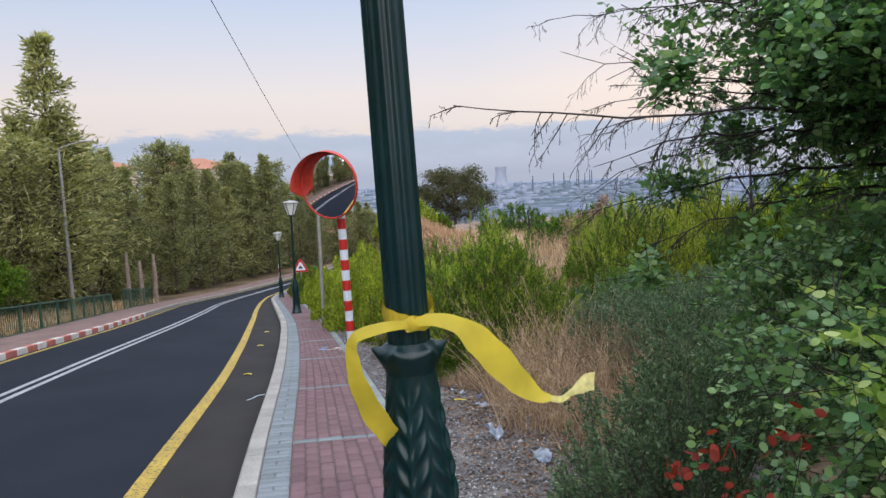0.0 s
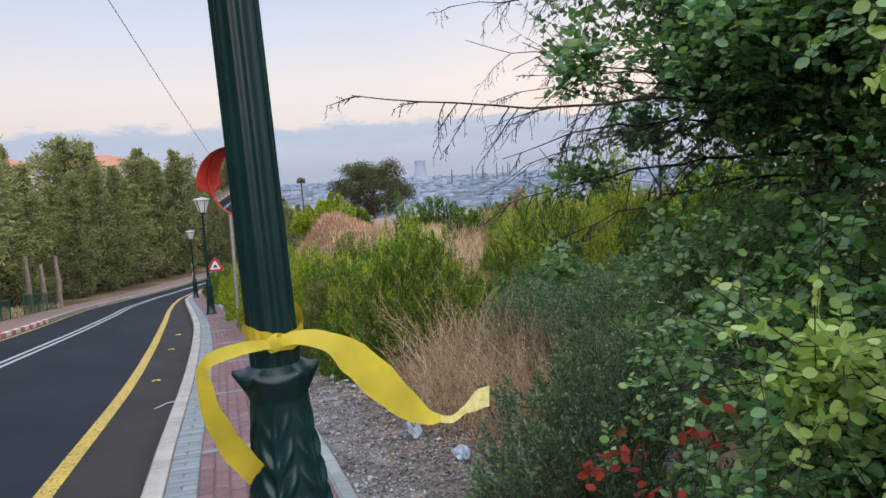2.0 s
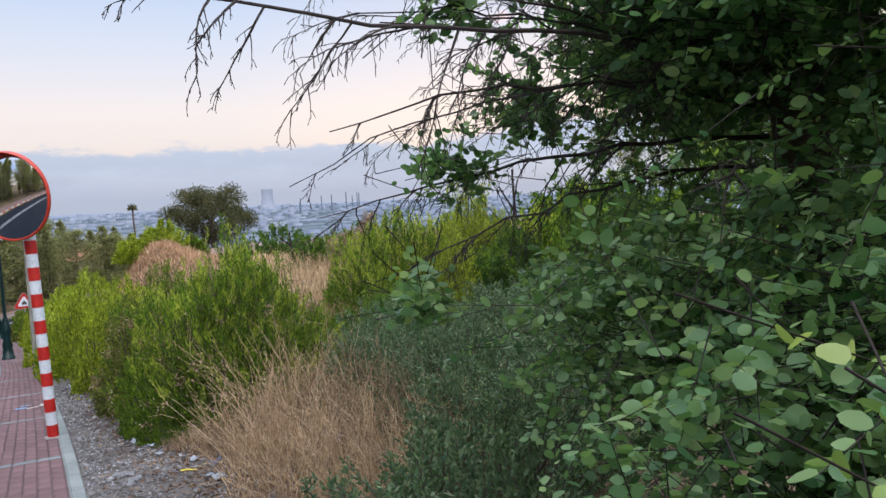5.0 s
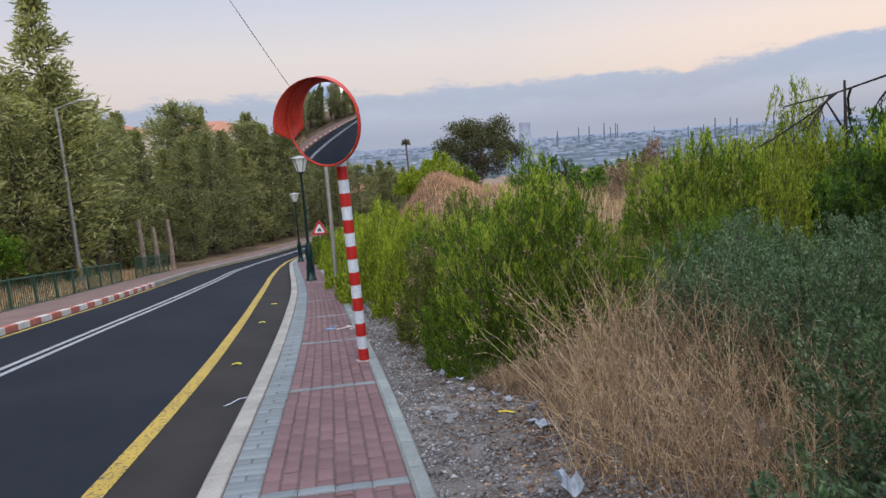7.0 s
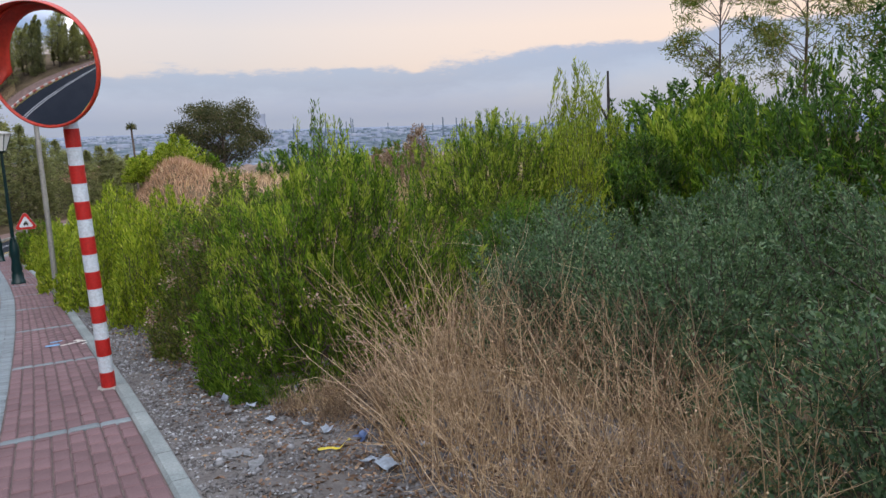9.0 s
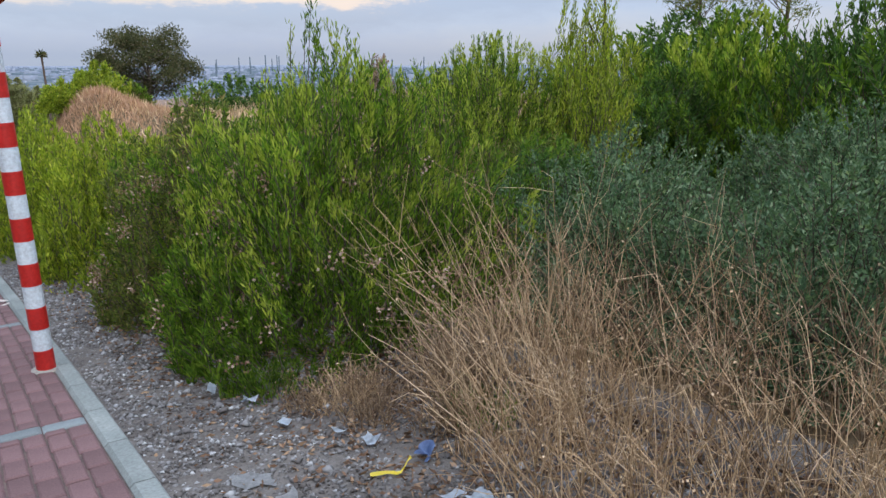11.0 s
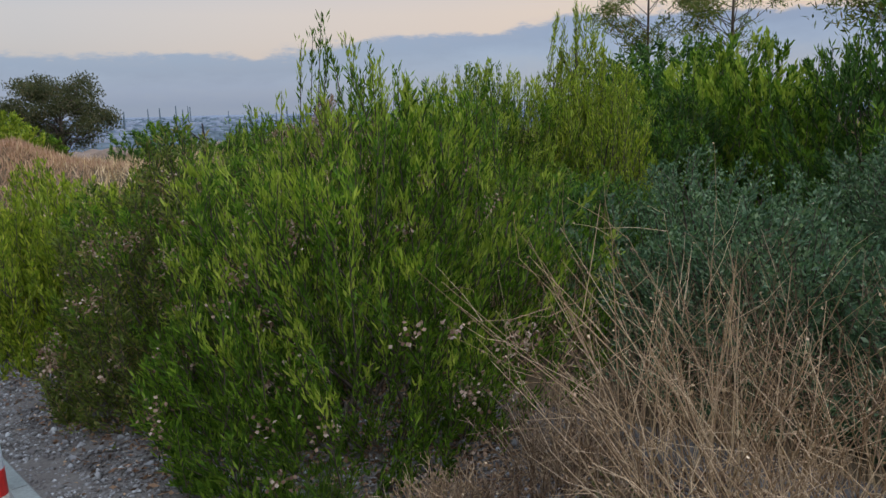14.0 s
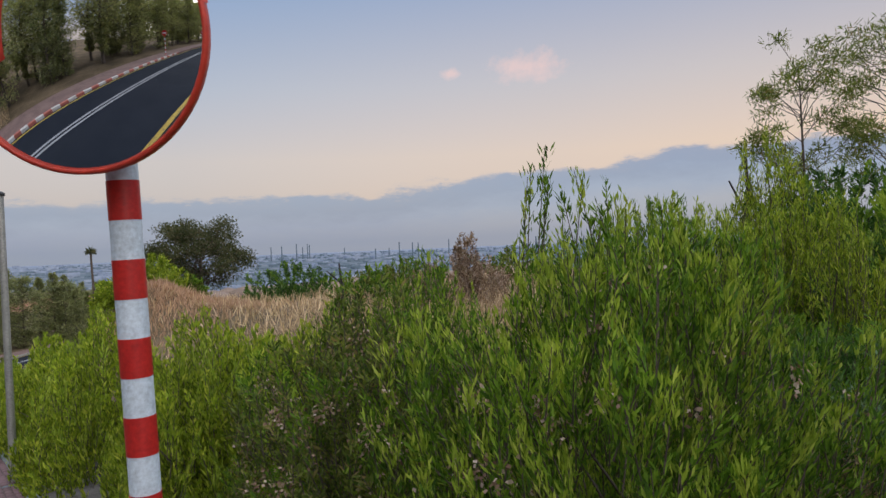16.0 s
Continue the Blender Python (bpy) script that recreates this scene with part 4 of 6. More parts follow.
def fence_panel(y0, y1, h, label):
    x0, x1 = left_back(y0) - 0.12, left_back(y1) - 0.12
    z0, z1 = road_z(y0) - 0.1, road_z(y1) - 0.1
    t = thing("fence_panel", (x0, y0, z0), label, "fence", "green roadside fence")
    dx, dy, dz = x1 - x0, y1 - y0, z1 - z0
    for s in (0.0, 0.985):
        bm = bmesh.new()
        tube(bm, [(dx * s, dy * s, dz * s - 0.15), (dx * s, dy * s, dz * s + h + 0.05)], 0.03, 8)
        part("post", bm, M_FENCE, t)
    for zz in (0.08, h):
        bm = bmesh.new()
        tube(bm, [(0, 0, zz), (dx, dy, dz + zz)], 0.022, 6)
        part("rail", bm, M_FENCE, t)
    n = max(4, int(math.hypot(dx, dy) / 0.13))
    for i in range(1, n):
        s = i / n
        bm = bmesh.new()
        tube(bm, [(dx * s, dy * s, dz * s + 0.08), (dx * s, dy * s, dz * s + h)], 0.008, 4)
        part("bar", bm, M_FENCE, t)


for i in range(12):
    fence_panel(4.0 + i * 1.6, 5.6 + i * 1.6, 0.85, "green painted steel bar fence panel beside dry verge")
for i in range(4):
    fence_panel(26.0 + i * 1.8, 27.8 + i * 1.8, 1.0, "green mesh-like fence panel further down the road")


# ---- vegetation ----
def dome_points(rng, n, rx, ry, h, shell):
    """Points in a rounded bush volume, denser towards its skin."""
    d = unit(rng.normal(size=(n, 3)))
    d[:, 2] = np.abs(d[:, 2]) * 1.05 - 0.12
    r = (1.04 - shell * rng.random(n) ** 2.4)[:, None]
    lump = 1 + 0.10 * np.sin(d[:, :1] * 5.1 + 1.0) * np.cos(d[:, 1:2] * 4.3) + 0.06 * np.sin(d[:, 2:3] * 9 + d[:, :1] * 7)
    lump = lump / (np.abs(d) ** 2.8).sum(1, keepdims=True) ** (1 / 2.8) * 0.93
    return d * r * lump * np.array([[rx, ry, h]]) , d


def bush(name, x, y, rx, ry, h, mat, seed, label, shoots=420, per=46, leaf=(0.055, 0.009), reach=0.42, up=0.75, flowers=0, lead=(), oval=False, z=None, group="roadside bushes", tip_mat=None, tip_share=0.0, bloom_at=()):
    """A shrub of many leafy shoots on woody stems."""
    rng = np.random.default_rng(seed)
    if mat in (M_GREEN_A, M_DARK_GREEN, M_OLIVE) and tip_mat is None:
        tip_mat, tip_share = (M_TIP if mat is M_GREEN_A else M_GREEN_A), 0.48
    if mat is M_GREEN_Y and tip_mat is None:
        tip_mat, tip_share = M_TIP, 0.25
    zb = (terrain(x, y) if z is None else z) - 0.04
    t = thing(name, (x, y, zb), label, "bush", group)
    tips, dirs = dome_points(rng, shoots, rx, ry, h, 0.62)
    tips[:, 2] = np.maximum(tips[:, 2], 0.06)
    ax = unit(dirs * np.array([[1, 1, 0.4]]) * (1 - up) + np.array([[0, 0, up]]) + rng.normal(size=(shoots, 3)) * 0.16)
    ln = reach * (0.6 + 0.8 * rng.random(shoots))
    for (lx, ly, lz) in lead:
        k = 5
        extra = np.array([[lx, ly, lz]]) + rng.normal(size=(k, 3)) * np.array([[0.08, 0.08, 0.07]])
        tips, ax, ln = np.concatenate([tips, extra]), np.concatenate([ax, unit(np.array([[0, 0, 1.0]]) + rng.normal(size=(k, 3)) * 0.12)]), np.concatenate([ln, np.full(k, 0.5)])
    n = len(tips)
    base = tips - ax * ln[:, None]
    base[:, 2] = np.maximum(base[:, 2], 0.0)
    s = rng.random((n, per)) ** 0.8
    P = (base[:, None, :] + (tips - base)[:, None, :] * s[:, :, None]).reshape(-1, 3) + rng.normal(size=(n * per, 3)) * 0.012
    A = np.repeat(ax, per, 0)
    side = unit(np.cross(A, rng.normal(size=A.shape)))
    D = A * 1.0 + side * 0.5 if up > 0.64 else A * 0.75 + side * 0.72
    L = leaf[0] * (0.55 + 0.75 * rng.random(n * per))
    W = leaf[1] * (0.7 + 0.6 * rng.random(n * per))
    keep = P[:, 2] > 0.01
    young = keep & (s.reshape(-1) > 0.55) & (np.repeat(tips[:, 2], per) > h * 0.35) & (np.repeat(rng.random(n), per) < tip_share)
    keep = keep & ~young
    part("foliage", leaves("foliage", P[keep], D[keep], L[keep], W[keep], mat, rng, oval), mat, t)
    if young.any():
        part("young_foliage", leaves("young_foliage", P[young], D[young] * np.array([[1, 1, 1.4]]), L[young], W[young], tip_mat, rng, oval), tip_mat, t, "paler leaves at the shoot tips")
    # shoots down to the crown of stems
    part("twig_mass", stems("twig_mass", base, tips, 0.004, 0.0018, M_BARK), M_BARK, t)
    m = 26
    pick = rng.choice(n, m, replace=False)
    root = rng.normal(size=(m, 3)) * np.array([[rx * 0.16, ry * 0.16, 0.0]])
    part("woody_base", stems("woody_base", root, base[pick], 0.014, 0.004, M_BARK, rng.normal(size=(m, 3)) * 0.05), M_BARK, t)
    for bx, by, bz in bloom_at:
        k = 90
        P = np.array([[bx, by, bz]]) + rng.normal(size=(k, 3)) * np.array([[0.06, 0.06, 0.045]])
        part("withered_bloom", leaves("withered_bloom", P, rng.normal(size=(k, 3)), np.full(k, 0.026), np.full(k, 0.02), M_FLOWER, rng), M_FLOWER, t, "withered brown flower heads")
    if flowers:
        c, d = dome_points(rng, flowers, rx * 1.0, ry * 1.0, h * 0.85, 0.1)
        k = 26
        P = np.repeat(c, k, 0) + rng.normal(size=(flowers * k, 3)) * 0.032
        keep = P[:, 2] > 0.05
        q = keep.sum()
        part("withered_bloom", leaves("withered_bloom", P[keep], rng.normal(size=(q, 3)), np.full(q, 0.022), np.full(q, 0.018), M_FLOWER, rng), M_FLOWER, t, "withered brown flower heads")
    return t


def grass_clump(name, x, y, r, h, count, seed, label, mat=M_STRAW, lean=(0, 0), seeds=True):
    """Dry branching grass: bowed stalks with fine side twigs and seed heads."""
    rng = np.random.default_rng(seed)
    t = thing(name, (x, y, terrain(x, y) - 0.03), label, "dry grass", "dry grass clumps")
    a, q = rng.random(count) * 2 * math.pi, r * np.sqrt(rng.random(count))
    A = np.stack([q * np.cos(a), q * np.sin(a), np.zeros(count)], 1)
    A[:, 2] = [terrain(x + p[0], y + p[1]) - terrain(x, y) for p in A]
    hh = h * (0.45 + 0.6 * rng.random(count))
    tilt = np.clip(rng.normal(size=(count, 2)) * 0.36, -0.6, 0.6) + A[:, :2] / max(r, 0.1) * 0.22 + np.array([lean])
    B = A + np.stack([tilt[:, 0] * hh, tilt[:, 1] * hh, hh], 1)
    bow = np.concatenate([-tilt * hh[:, None] * 0.12, np.zeros((count, 1))], 1)
    part("stalk_mass", stems("stalk_mass", A, B, 0.0036, 0.0013, mat, bow), mat, t)
    k = 7
    s = 0.3 + 0.7 * rng.random((count, k))
    P = (A[:, None] + (B - A)[:, None] * s[:, :, None] + bow[:, None] * (4 * s * (1 - s))[:, :, None] * 0.9).reshape(-1, 3)
    ax = np.repeat(unit(B - A), k, 0)
    E = P + unit(ax * 0.8 + rng.normal(size=P.shape) * 0.5) * (0.08 + 0.24 * rng.random(len(P)))[:, None] * min(1.0, h / 0.7)
    part("fine_twig_mass", stems("fine_twig_mass", P, E, 0.0014, 0.0007, mat, rng.normal(size=P.shape) * 0.012), mat, t)
    if seeds:
        E = E[::2]
        m = len(E)
        part("seed_mass", leaves("seed_mass", E, rng.normal(size=(m, 3)), np.full(m, 0.013), np.full(m, 0.009), mat, rng), mat, t)
    n = count * 2
    a, q = rng.random(n) * 2 * math.pi, r * 1.05 * np.sqrt(rng.random(n))
    P = np.stack([q * np.cos(a), q * np.sin(a), np.zeros(n)], 1)
    P[:, 2] = [terrain(x + p[0], y + p[1]) - terrain(x, y) for p in P]
    part("blade_mass", leaves("blade_mass", P, rng.normal(size=(n, 3)) * 0.4 + np.array([[0, 0, 1]]), h * 0.4 * (0.3 + rng.random(n)), np.full(n, 0.005), mat, rng), mat, t)
    return t


# bushes along the pavement
bush("willow_leaf_bush", 1.80, -0.55, 1.18, 1.02, 1.72, M_GREEN_A, 11, "tall bright green bush with narrow upright leaves", 1700, 56, (0.054, 0.0098), 0.36, 0.66, 90,
     lead=((0.03, 0.66, 2.1), (0.12, 0.48, 1.95), (0.2, 0.3, 1.85), (0.5, -0.2, 1.72), (-0.3, 0.2, 1.72)),
     bloom_at=((-0.74, 0.2, 0.88), (-0.70, 0.05, 0.70), (-0.62, -0.3, 0.55), (-0.72, -0.1, 0.42), (-0.1, -0.85, 0.45), (0.2, -0.85, 0.62)))
bush("olive_bush", 1.28, 0.95, 0.84, 0.92, 1.68, M_OLIVE, 12, "olive green bush with withered brown flower heads", 1100, 48, (0.048, 0.012), 0.36, 0.62, 120)
bush("yellow_green_bush", 0.92, 3.6, 0.74, 1.3, 1.62, M_GREEN_Y, 13, "yellow-green bush with upright leafy shoots", 760, 46, (0.07, 0.017), 0.48, 0.82)
bush("yellow_green_bush", 0.46, 6.5, 0.90, 1.6, 1.80, M_GREEN_Y, 14, "yellow-green bush with upright leafy shoots", 900, 44, (0.075, 0.02), 0.48, 0.82)
bush("yellow_green_bush", 0.0, 10.0, 0.85, 1.7, 1.62, M_GREEN_Y, 15, "yellow-green bush with upright leafy shoots", 700, 42, (0.085, 0.025), 0.45, 0.82)
bush("yellow_green_bush", 1.6, 2.35, 0.75, 0.75, 1.48, M_GREEN_Y, 116, "yellow-green bush with upright leafy shoots", 850, 46, (0.065, 0.014), 0.45, 0.8)
bush("yellow_green_bush", 1.3, 3.4, 0.7, 0.7, 1.4, M_GREEN_Y, 119, "yellow-green bush with upright leafy shoots", 900, 46, (0.065, 0.016), 0.42, 0.8)
bush("dark_bush", 6.0, 0.55, 0.75, 0.7, 1.15, M_DARK_GREEN, 120, "dark green bush in shade of taller shrubs", 900, 48, (0.06, 0.015), 0.4, 0.62)
bush("dark_bush", 9.4, 3.0, 1.8, 1.7, 1.95, M_DARK_GREEN, 118, "large dark green bush on the slope's edge", 700, 40, (0.10, 0.032), 0.45, 0.6)
bush("yellow_green_bush", 1.85, 4.4, 0.85, 0.8, 1.2, M_GREEN_Y, 111, "yellow-green bush with upright leafy shoots", 1000, 46, (0.07, 0.017), 0.45, 0.8)
bush("yellow_green_bush", -0.75, 18.5, 0.8, 1.6, 1.3, M_GREEN_Y, 112, "low yellow-green bush along the pavement", 420, 40, (0.09, 0.028), 0.4, 0.8)
bush("olive_bush", -1.25, 23.5, 0.9, 1.9, 1.3, M_OLIVE, 113, "olive bush along the far pavement", 420, 40, (0.10, 0.035), 0.4, 0.7)
bush("olive_bush", -1.7, 29.5, 1.0, 2.2, 1.5, M_OLIVE, 114, "olive bush along the far pavement", 420, 40, (0.12, 0.04), 0.4, 0.7)
bush("olive_bush", -1.6, 36.0, 1.2, 2.4, 1.6, M_OLIVE, 115, "olive bush along the far pavement", 420, 40, (0.13, 0.045), 0.4, 0.7)
bush("yellow_green_bush", -0.42, 14.2, 0.65, 1.2, 0.85, M_GREEN_Y, 16, "low yellow-green bush near a lamp post", 480, 44, (0.075, 0.022), 0.4, 0.8)
bush("willow_leaf_bush", 2.45, 2.4, 0.7, 0.8, 1.6, M_GREEN_A, 17, "bright green bush with narrow upright leaves", 600, 48, (0.058, 0.0115), 0.48, 0.8)
bush("willow_leaf_bush", 4.9, 2.2, 1.12, 1.1, 1.48, M_GREEN_A, 18, "rounded green bush standing in dry grass", 1300, 50, (0.058, 0.0115), 0.42, 0.75, tip_mat=M_TIP, tip_share=0.75)
bush("tall_shoot_bush", 6.0, 1.75, 0.80, 0.75, 1.75, M_GREEN_Y, 19, "tall yellow-green bush with long leading shoots", 800, 48, (0.07, 0.012), 0.6, 0.88, lead=((0.0, 0, 2.1), (-0.2, 0.1, 2.0), (0.25, 0.0, 1.95)))
bush("willow_leaf_bush", 7.3, 0.6, 1.5, 1.4, 1.7, M_GREEN_A, 20, "large green bush with upright shoots behind grey shrubs", 1000, 42, (0.08, 0.024), 0.42, 0.66)
bush("tall_shoot_bush", 5.06, 0.41, 0.30, 0.30, 1.42, M_GREEN_Y, 21, "slim young bush with upright shoots", 260, 44, (0.06, 0.011), 0.5, 0.88)
bush("dark_bush", 6.7, -1.4, 1.2, 1.1, 1.85, M_DARK_GREEN, 27, "dark green bush in shade of taller shrubs", 900, 42, (0.07, 0.018), 0.42, 0.65)
bush("dark_bush", 6.4, -2.9, 1.7, 1.5, 2.15, M_DARK_GREEN, 28, "tall dark green bush closing the slope", 560, 46, (0.075, 0.019), 0.42, 0.6)
bush("sage_shrub", 3.2, -3.1, 0.8, 0.8, 0.95, M_SAGE, 22, "grey-green small-leaved shrub behind dry grass", 620, 52, (0.033, 0.0135), 0.30, 0.5, group="grey shrubs")
bush("sage_shrub", 3.6, -1.35, 0.9, 0.9, 0.95, M_SAGE, 23, "grey-green small-leaved shrub behind dry grass", 620, 52, (0.033, 0.0135), 0.30, 0.5, group="grey shrubs")
bush("sage_shrub", 2.75, -4.9, 0.75, 0.8, 0.95, M_SAGE, 24, "grey-green small-leaved shrub on the verge", 620, 52, (0.033, 0.0135), 0.30, 0.5, group="grey shrubs")
bush("sage_shrub", 1.55, -6.35, 0.62, 0.8, 0.95, M_SAGE, 25, "grey-green small-leaved shrub beneath a round-leaved tree", 620, 52, (0.033, 0.0135), 0.28, 0.5, group="grey shrubs")
bush("sage_shrub", 4.7, -2.4, 1.0, 0.95, 1.0, M_SAGE, 30, "grey-green small-leaved shrub further up the slope", 800, 52, (0.036, 0.0145), 0.32, 0.5, group="grey shrubs")
bush("sage_shrub", 3.1, -2.1, 0.8, 0.8, 0.9, M_SAGE, 29, "grey-green small-leaved shrub behind dry grass", 620, 52, (0.033, 0.0135), 0.30, 0.5, group="grey shrubs")
bush("sage_shrub", 4.3, -4.2, 1.2, 1.2, 1.3, M_SAGE, 26, "grey-green small-leaved shrub further up the slope", 620, 52, (0.033, 0.0135), 0.34, 0.5, group="grey shrubs")

bush("brush", 3.75, -0.35, 0.75, 0.7, 0.75, M_DARK_GREEN, 151, "low dark tangled brush between taller shrubs", 700, 46, (0.05, 0.012), 0.3, 0.5)
bush("brush", 4.4, 0.75, 0.7, 0.6, 0.6, M_OLIVE, 152, "low dark tangled brush between taller shrubs", 500, 46, (0.05, 0.012), 0.3, 0.5)
bush("brush", 2.95, 0.35, 0.6, 0.6, 0.75, M_OLIVE, 153, "low dark tangled brush between taller shrubs", 500, 46, (0.05, 0.012), 0.3, 0.5)

# dry grasses
grass_clump("dry_grass_clump", 1.98, -2.35, 0.34, 1.02, 60, 31, "tall branching straw-coloured grass gone to seed", lean=(-0.16, 0.12))
grass_clump("dry_grass_clump", 2.12, -3.05, 0.42, 0.80, 55, 32, "tall branching straw-coloured grass gone to seed", lean=(-0.1, 0.05))
grass_clump("dry_grass_clump", 2.5, -1.95, 0.35, 0.6, 50, 33, "brown branching grass between shrubs", M_STRAW_BROWN, lean=(-0.05, 0.05))
grass_clump("dry_grass_clump", 2.35, -3.55, 0.4, 0.75, 60, 45, "brown branching grass between shrubs", M_STRAW_BROWN, lean=(-0.08, 0.05))
grass_clump("dry_grass_clump", 2.55, -2.6, 0.4, 0.8, 55, 46, "brown branching grass between shrubs", M_STRAW_BROWN, lean=(-0.08, 0.05))
grass_clump("dry_grass_clump", 1.95, -4.05, 0.5, 0.62, 80, 34, "pale straw-coloured grass beside the gravel", lean=(-0.08, 0.05))
for i, (x, y, r, h, n, lean) in enumerate(((1.55, -3.2, 0.34, 0.60, 60, (-0.10, 0.06)), (1.5, -3.85, 0.32, 0.55, 60, (-0.08, 0.05)), (1.62, -2.68, 0.28, 0.70, 50, (-0.14, 0.08)),
                                           (1.78, -4.55, 0.38, 0.52, 60, (-0.08, 0.04)), (2.3, -4.3, 0.45, 0.70, 55, (-0.10, 0.05)))):
    grass_clump("dry_grass_clump", x, y, r, h, n, 130 + i, "pale branching straw-coloured grass beside the gravel", lean=lean)
for i, (x, y, r, h, n) in enumerate(((1.06, -1.62, 0.10, 0.17, 40), (1.24, -2.02, 0.12, 0.22, 45), (1.45, -2.3, 0.13, 0.30, 45), (1.38, -1.78, 0.13, 0.26, 45), (1.72, -1.95, 0.20, 0.34, 70), (1.95, -1.75, 0.22, 0.40, 70))):
    grass_clump("low_straw_tuft", x, y, r, h, n, 140 + i, "low brown straw tuft at the gravel's edge", M_STRAW_BROWN)
grass_clump("dry_grass_clump", 1.22, -1.72, 0.16, 0.22, 70, 35, "low straw tuft at the foot of a green bush")
grass_clump("green_tuft", 0.98, -1.28, 0.13, 0.22, 60, 43, "soft green grass tuft at a bush's foot", M_GREEN_A, seeds=False)
grass_clump("green_tuft", 1.62, -2.35, 0.14, 0.2, 50, 44, "soft green grass tuft in straw", M_GREEN_A, seeds=False)
grass_clump("dry_grass_clump", 3.0, -0.6, 0.6, 0.45, 160, 36, "brown dry grass on the slope", M_STRAW_PINK)
grass_clump("dry_grass_clump", 3.6, 1.6, 0.8, 0.40, 200, 37, "brown dry grass on the slope", M_STRAW_PINK)
grass_clump("dry_grass_clump", 4.0, 5.0, 1.4, 0.55, 300, 38, "pale dry grass on the open slope")
grass_clump("dry_grass_clump", 6.5, 5.0, 1.6, 0.6, 300, 39, "pale dry grass on the open slope")
grass_clump("dry_grass_clump", 5.2, 9.5, 2.2, 0.6, 380, 40, "pale dry grass on the open slope")


def hill_grass():
    rng = np.random.default_rng(50)
    n = 9000
    P = np.stack([2.9 + rng.normal(size=n) * 1.35, 19.2 + rng.normal(size=n) * 1.6, np.zeros(n)], 1)
    P[:, 2] = [terrain(p[0], p[1]) - 0.02 for p in P]
    D = rng.normal(size=(n, 3)) * 0.35 + np.array([[0, 0, 1]])
    tagged(new("hill_grass", leaves("hill_grass", P, D, 0.10 + 0.20 * rng.random(n), np.full(n, 0.022), M_STRAW_PINK, rng)), "pinkish dry grass covering a low mound", "dry grass", kind="stuff")
    n = 12000
    P = np.stack([2.5 + rng.random(n) * 16, 3.0 + rng.random(n) * 22, np.zeros(n)], 1)
    P[:, 2] = [terrain(p[0], p[1]) - 0.02 for p in P]
    D = rng.normal(size=(n, 3)) * 0.4 + np.array([[0, 0, 1]])
    tagged(new("field_grass", leaves("field_grass", P, D, 0.15 + 0.3 * rng.random(n), np.full(n, 0.022), M_STRAW, rng)), "straw stubble spread over the field", "dry grass", kind="stuff")
    n = 9000
    P = np.stack([-9.2 - rng.random(n) * 4, 1 + rng.random(n) * 34, np.zeros(n)], 1)
    P[:, 0] += np.array([left_back(p[1]) + 9.0 for p in P])
    P[:, 2] = [terrain(p[0], p[1]) - 0.02 for p in P]
    tagged(new("verge_grass", leaves("verge_grass", P, rng.normal(size=(n, 3)) * 0.4 + np.array([[0, 0, 1]]), 0.15 + 0.35 * rng.random(n), np.full(n, 0.03), M_STRAW, rng)), "dry yellow grass behind a green fence", "dry grass", kind="stuff")


hill_grass()
for i, (x, y, rx, h, m) in enumerate([(2.2, 20.0, 0.8, 0.95, M_GREEN_Y), (3.2, 20.3, 0.85, 1.05, M_GREEN_Y), (4.2, 20.8, 0.6, 0.9, M_OLIVE), (6.6, 12.2, 0.9, 0.8, M_DARK_GREEN), (9.5, 16.5, 1.4, 1.1, M_OLIVE), (12.5, 14.5, 1.8, 1.2, M_OLIVE), (7.6, 21.0, 1.6, 1.2, M_DARK_GREEN)]):
    bush("far_bush", x, y, rx, rx, h, m, 60 + i, "rounded green bush on the dry hillside", 260, 40, (0.11, 0.035), 0.4, 0.6, group="hillside bushes")
for i, (x, y, rx, h) in enumerate([(7.0, 9.0, 0.5, 1.45), (6.35, 9.3, 0.42, 1.1), (8.6, 10.5, 0.7, 0.8)]):
    bush("russet_bush", x, y, rx, rx, h, M_FLOWER, 70 + i, "withered russet bush on the slope", 220, 40, (0.07, 0.02), 0.35, 0.6, group="hillside bushes")


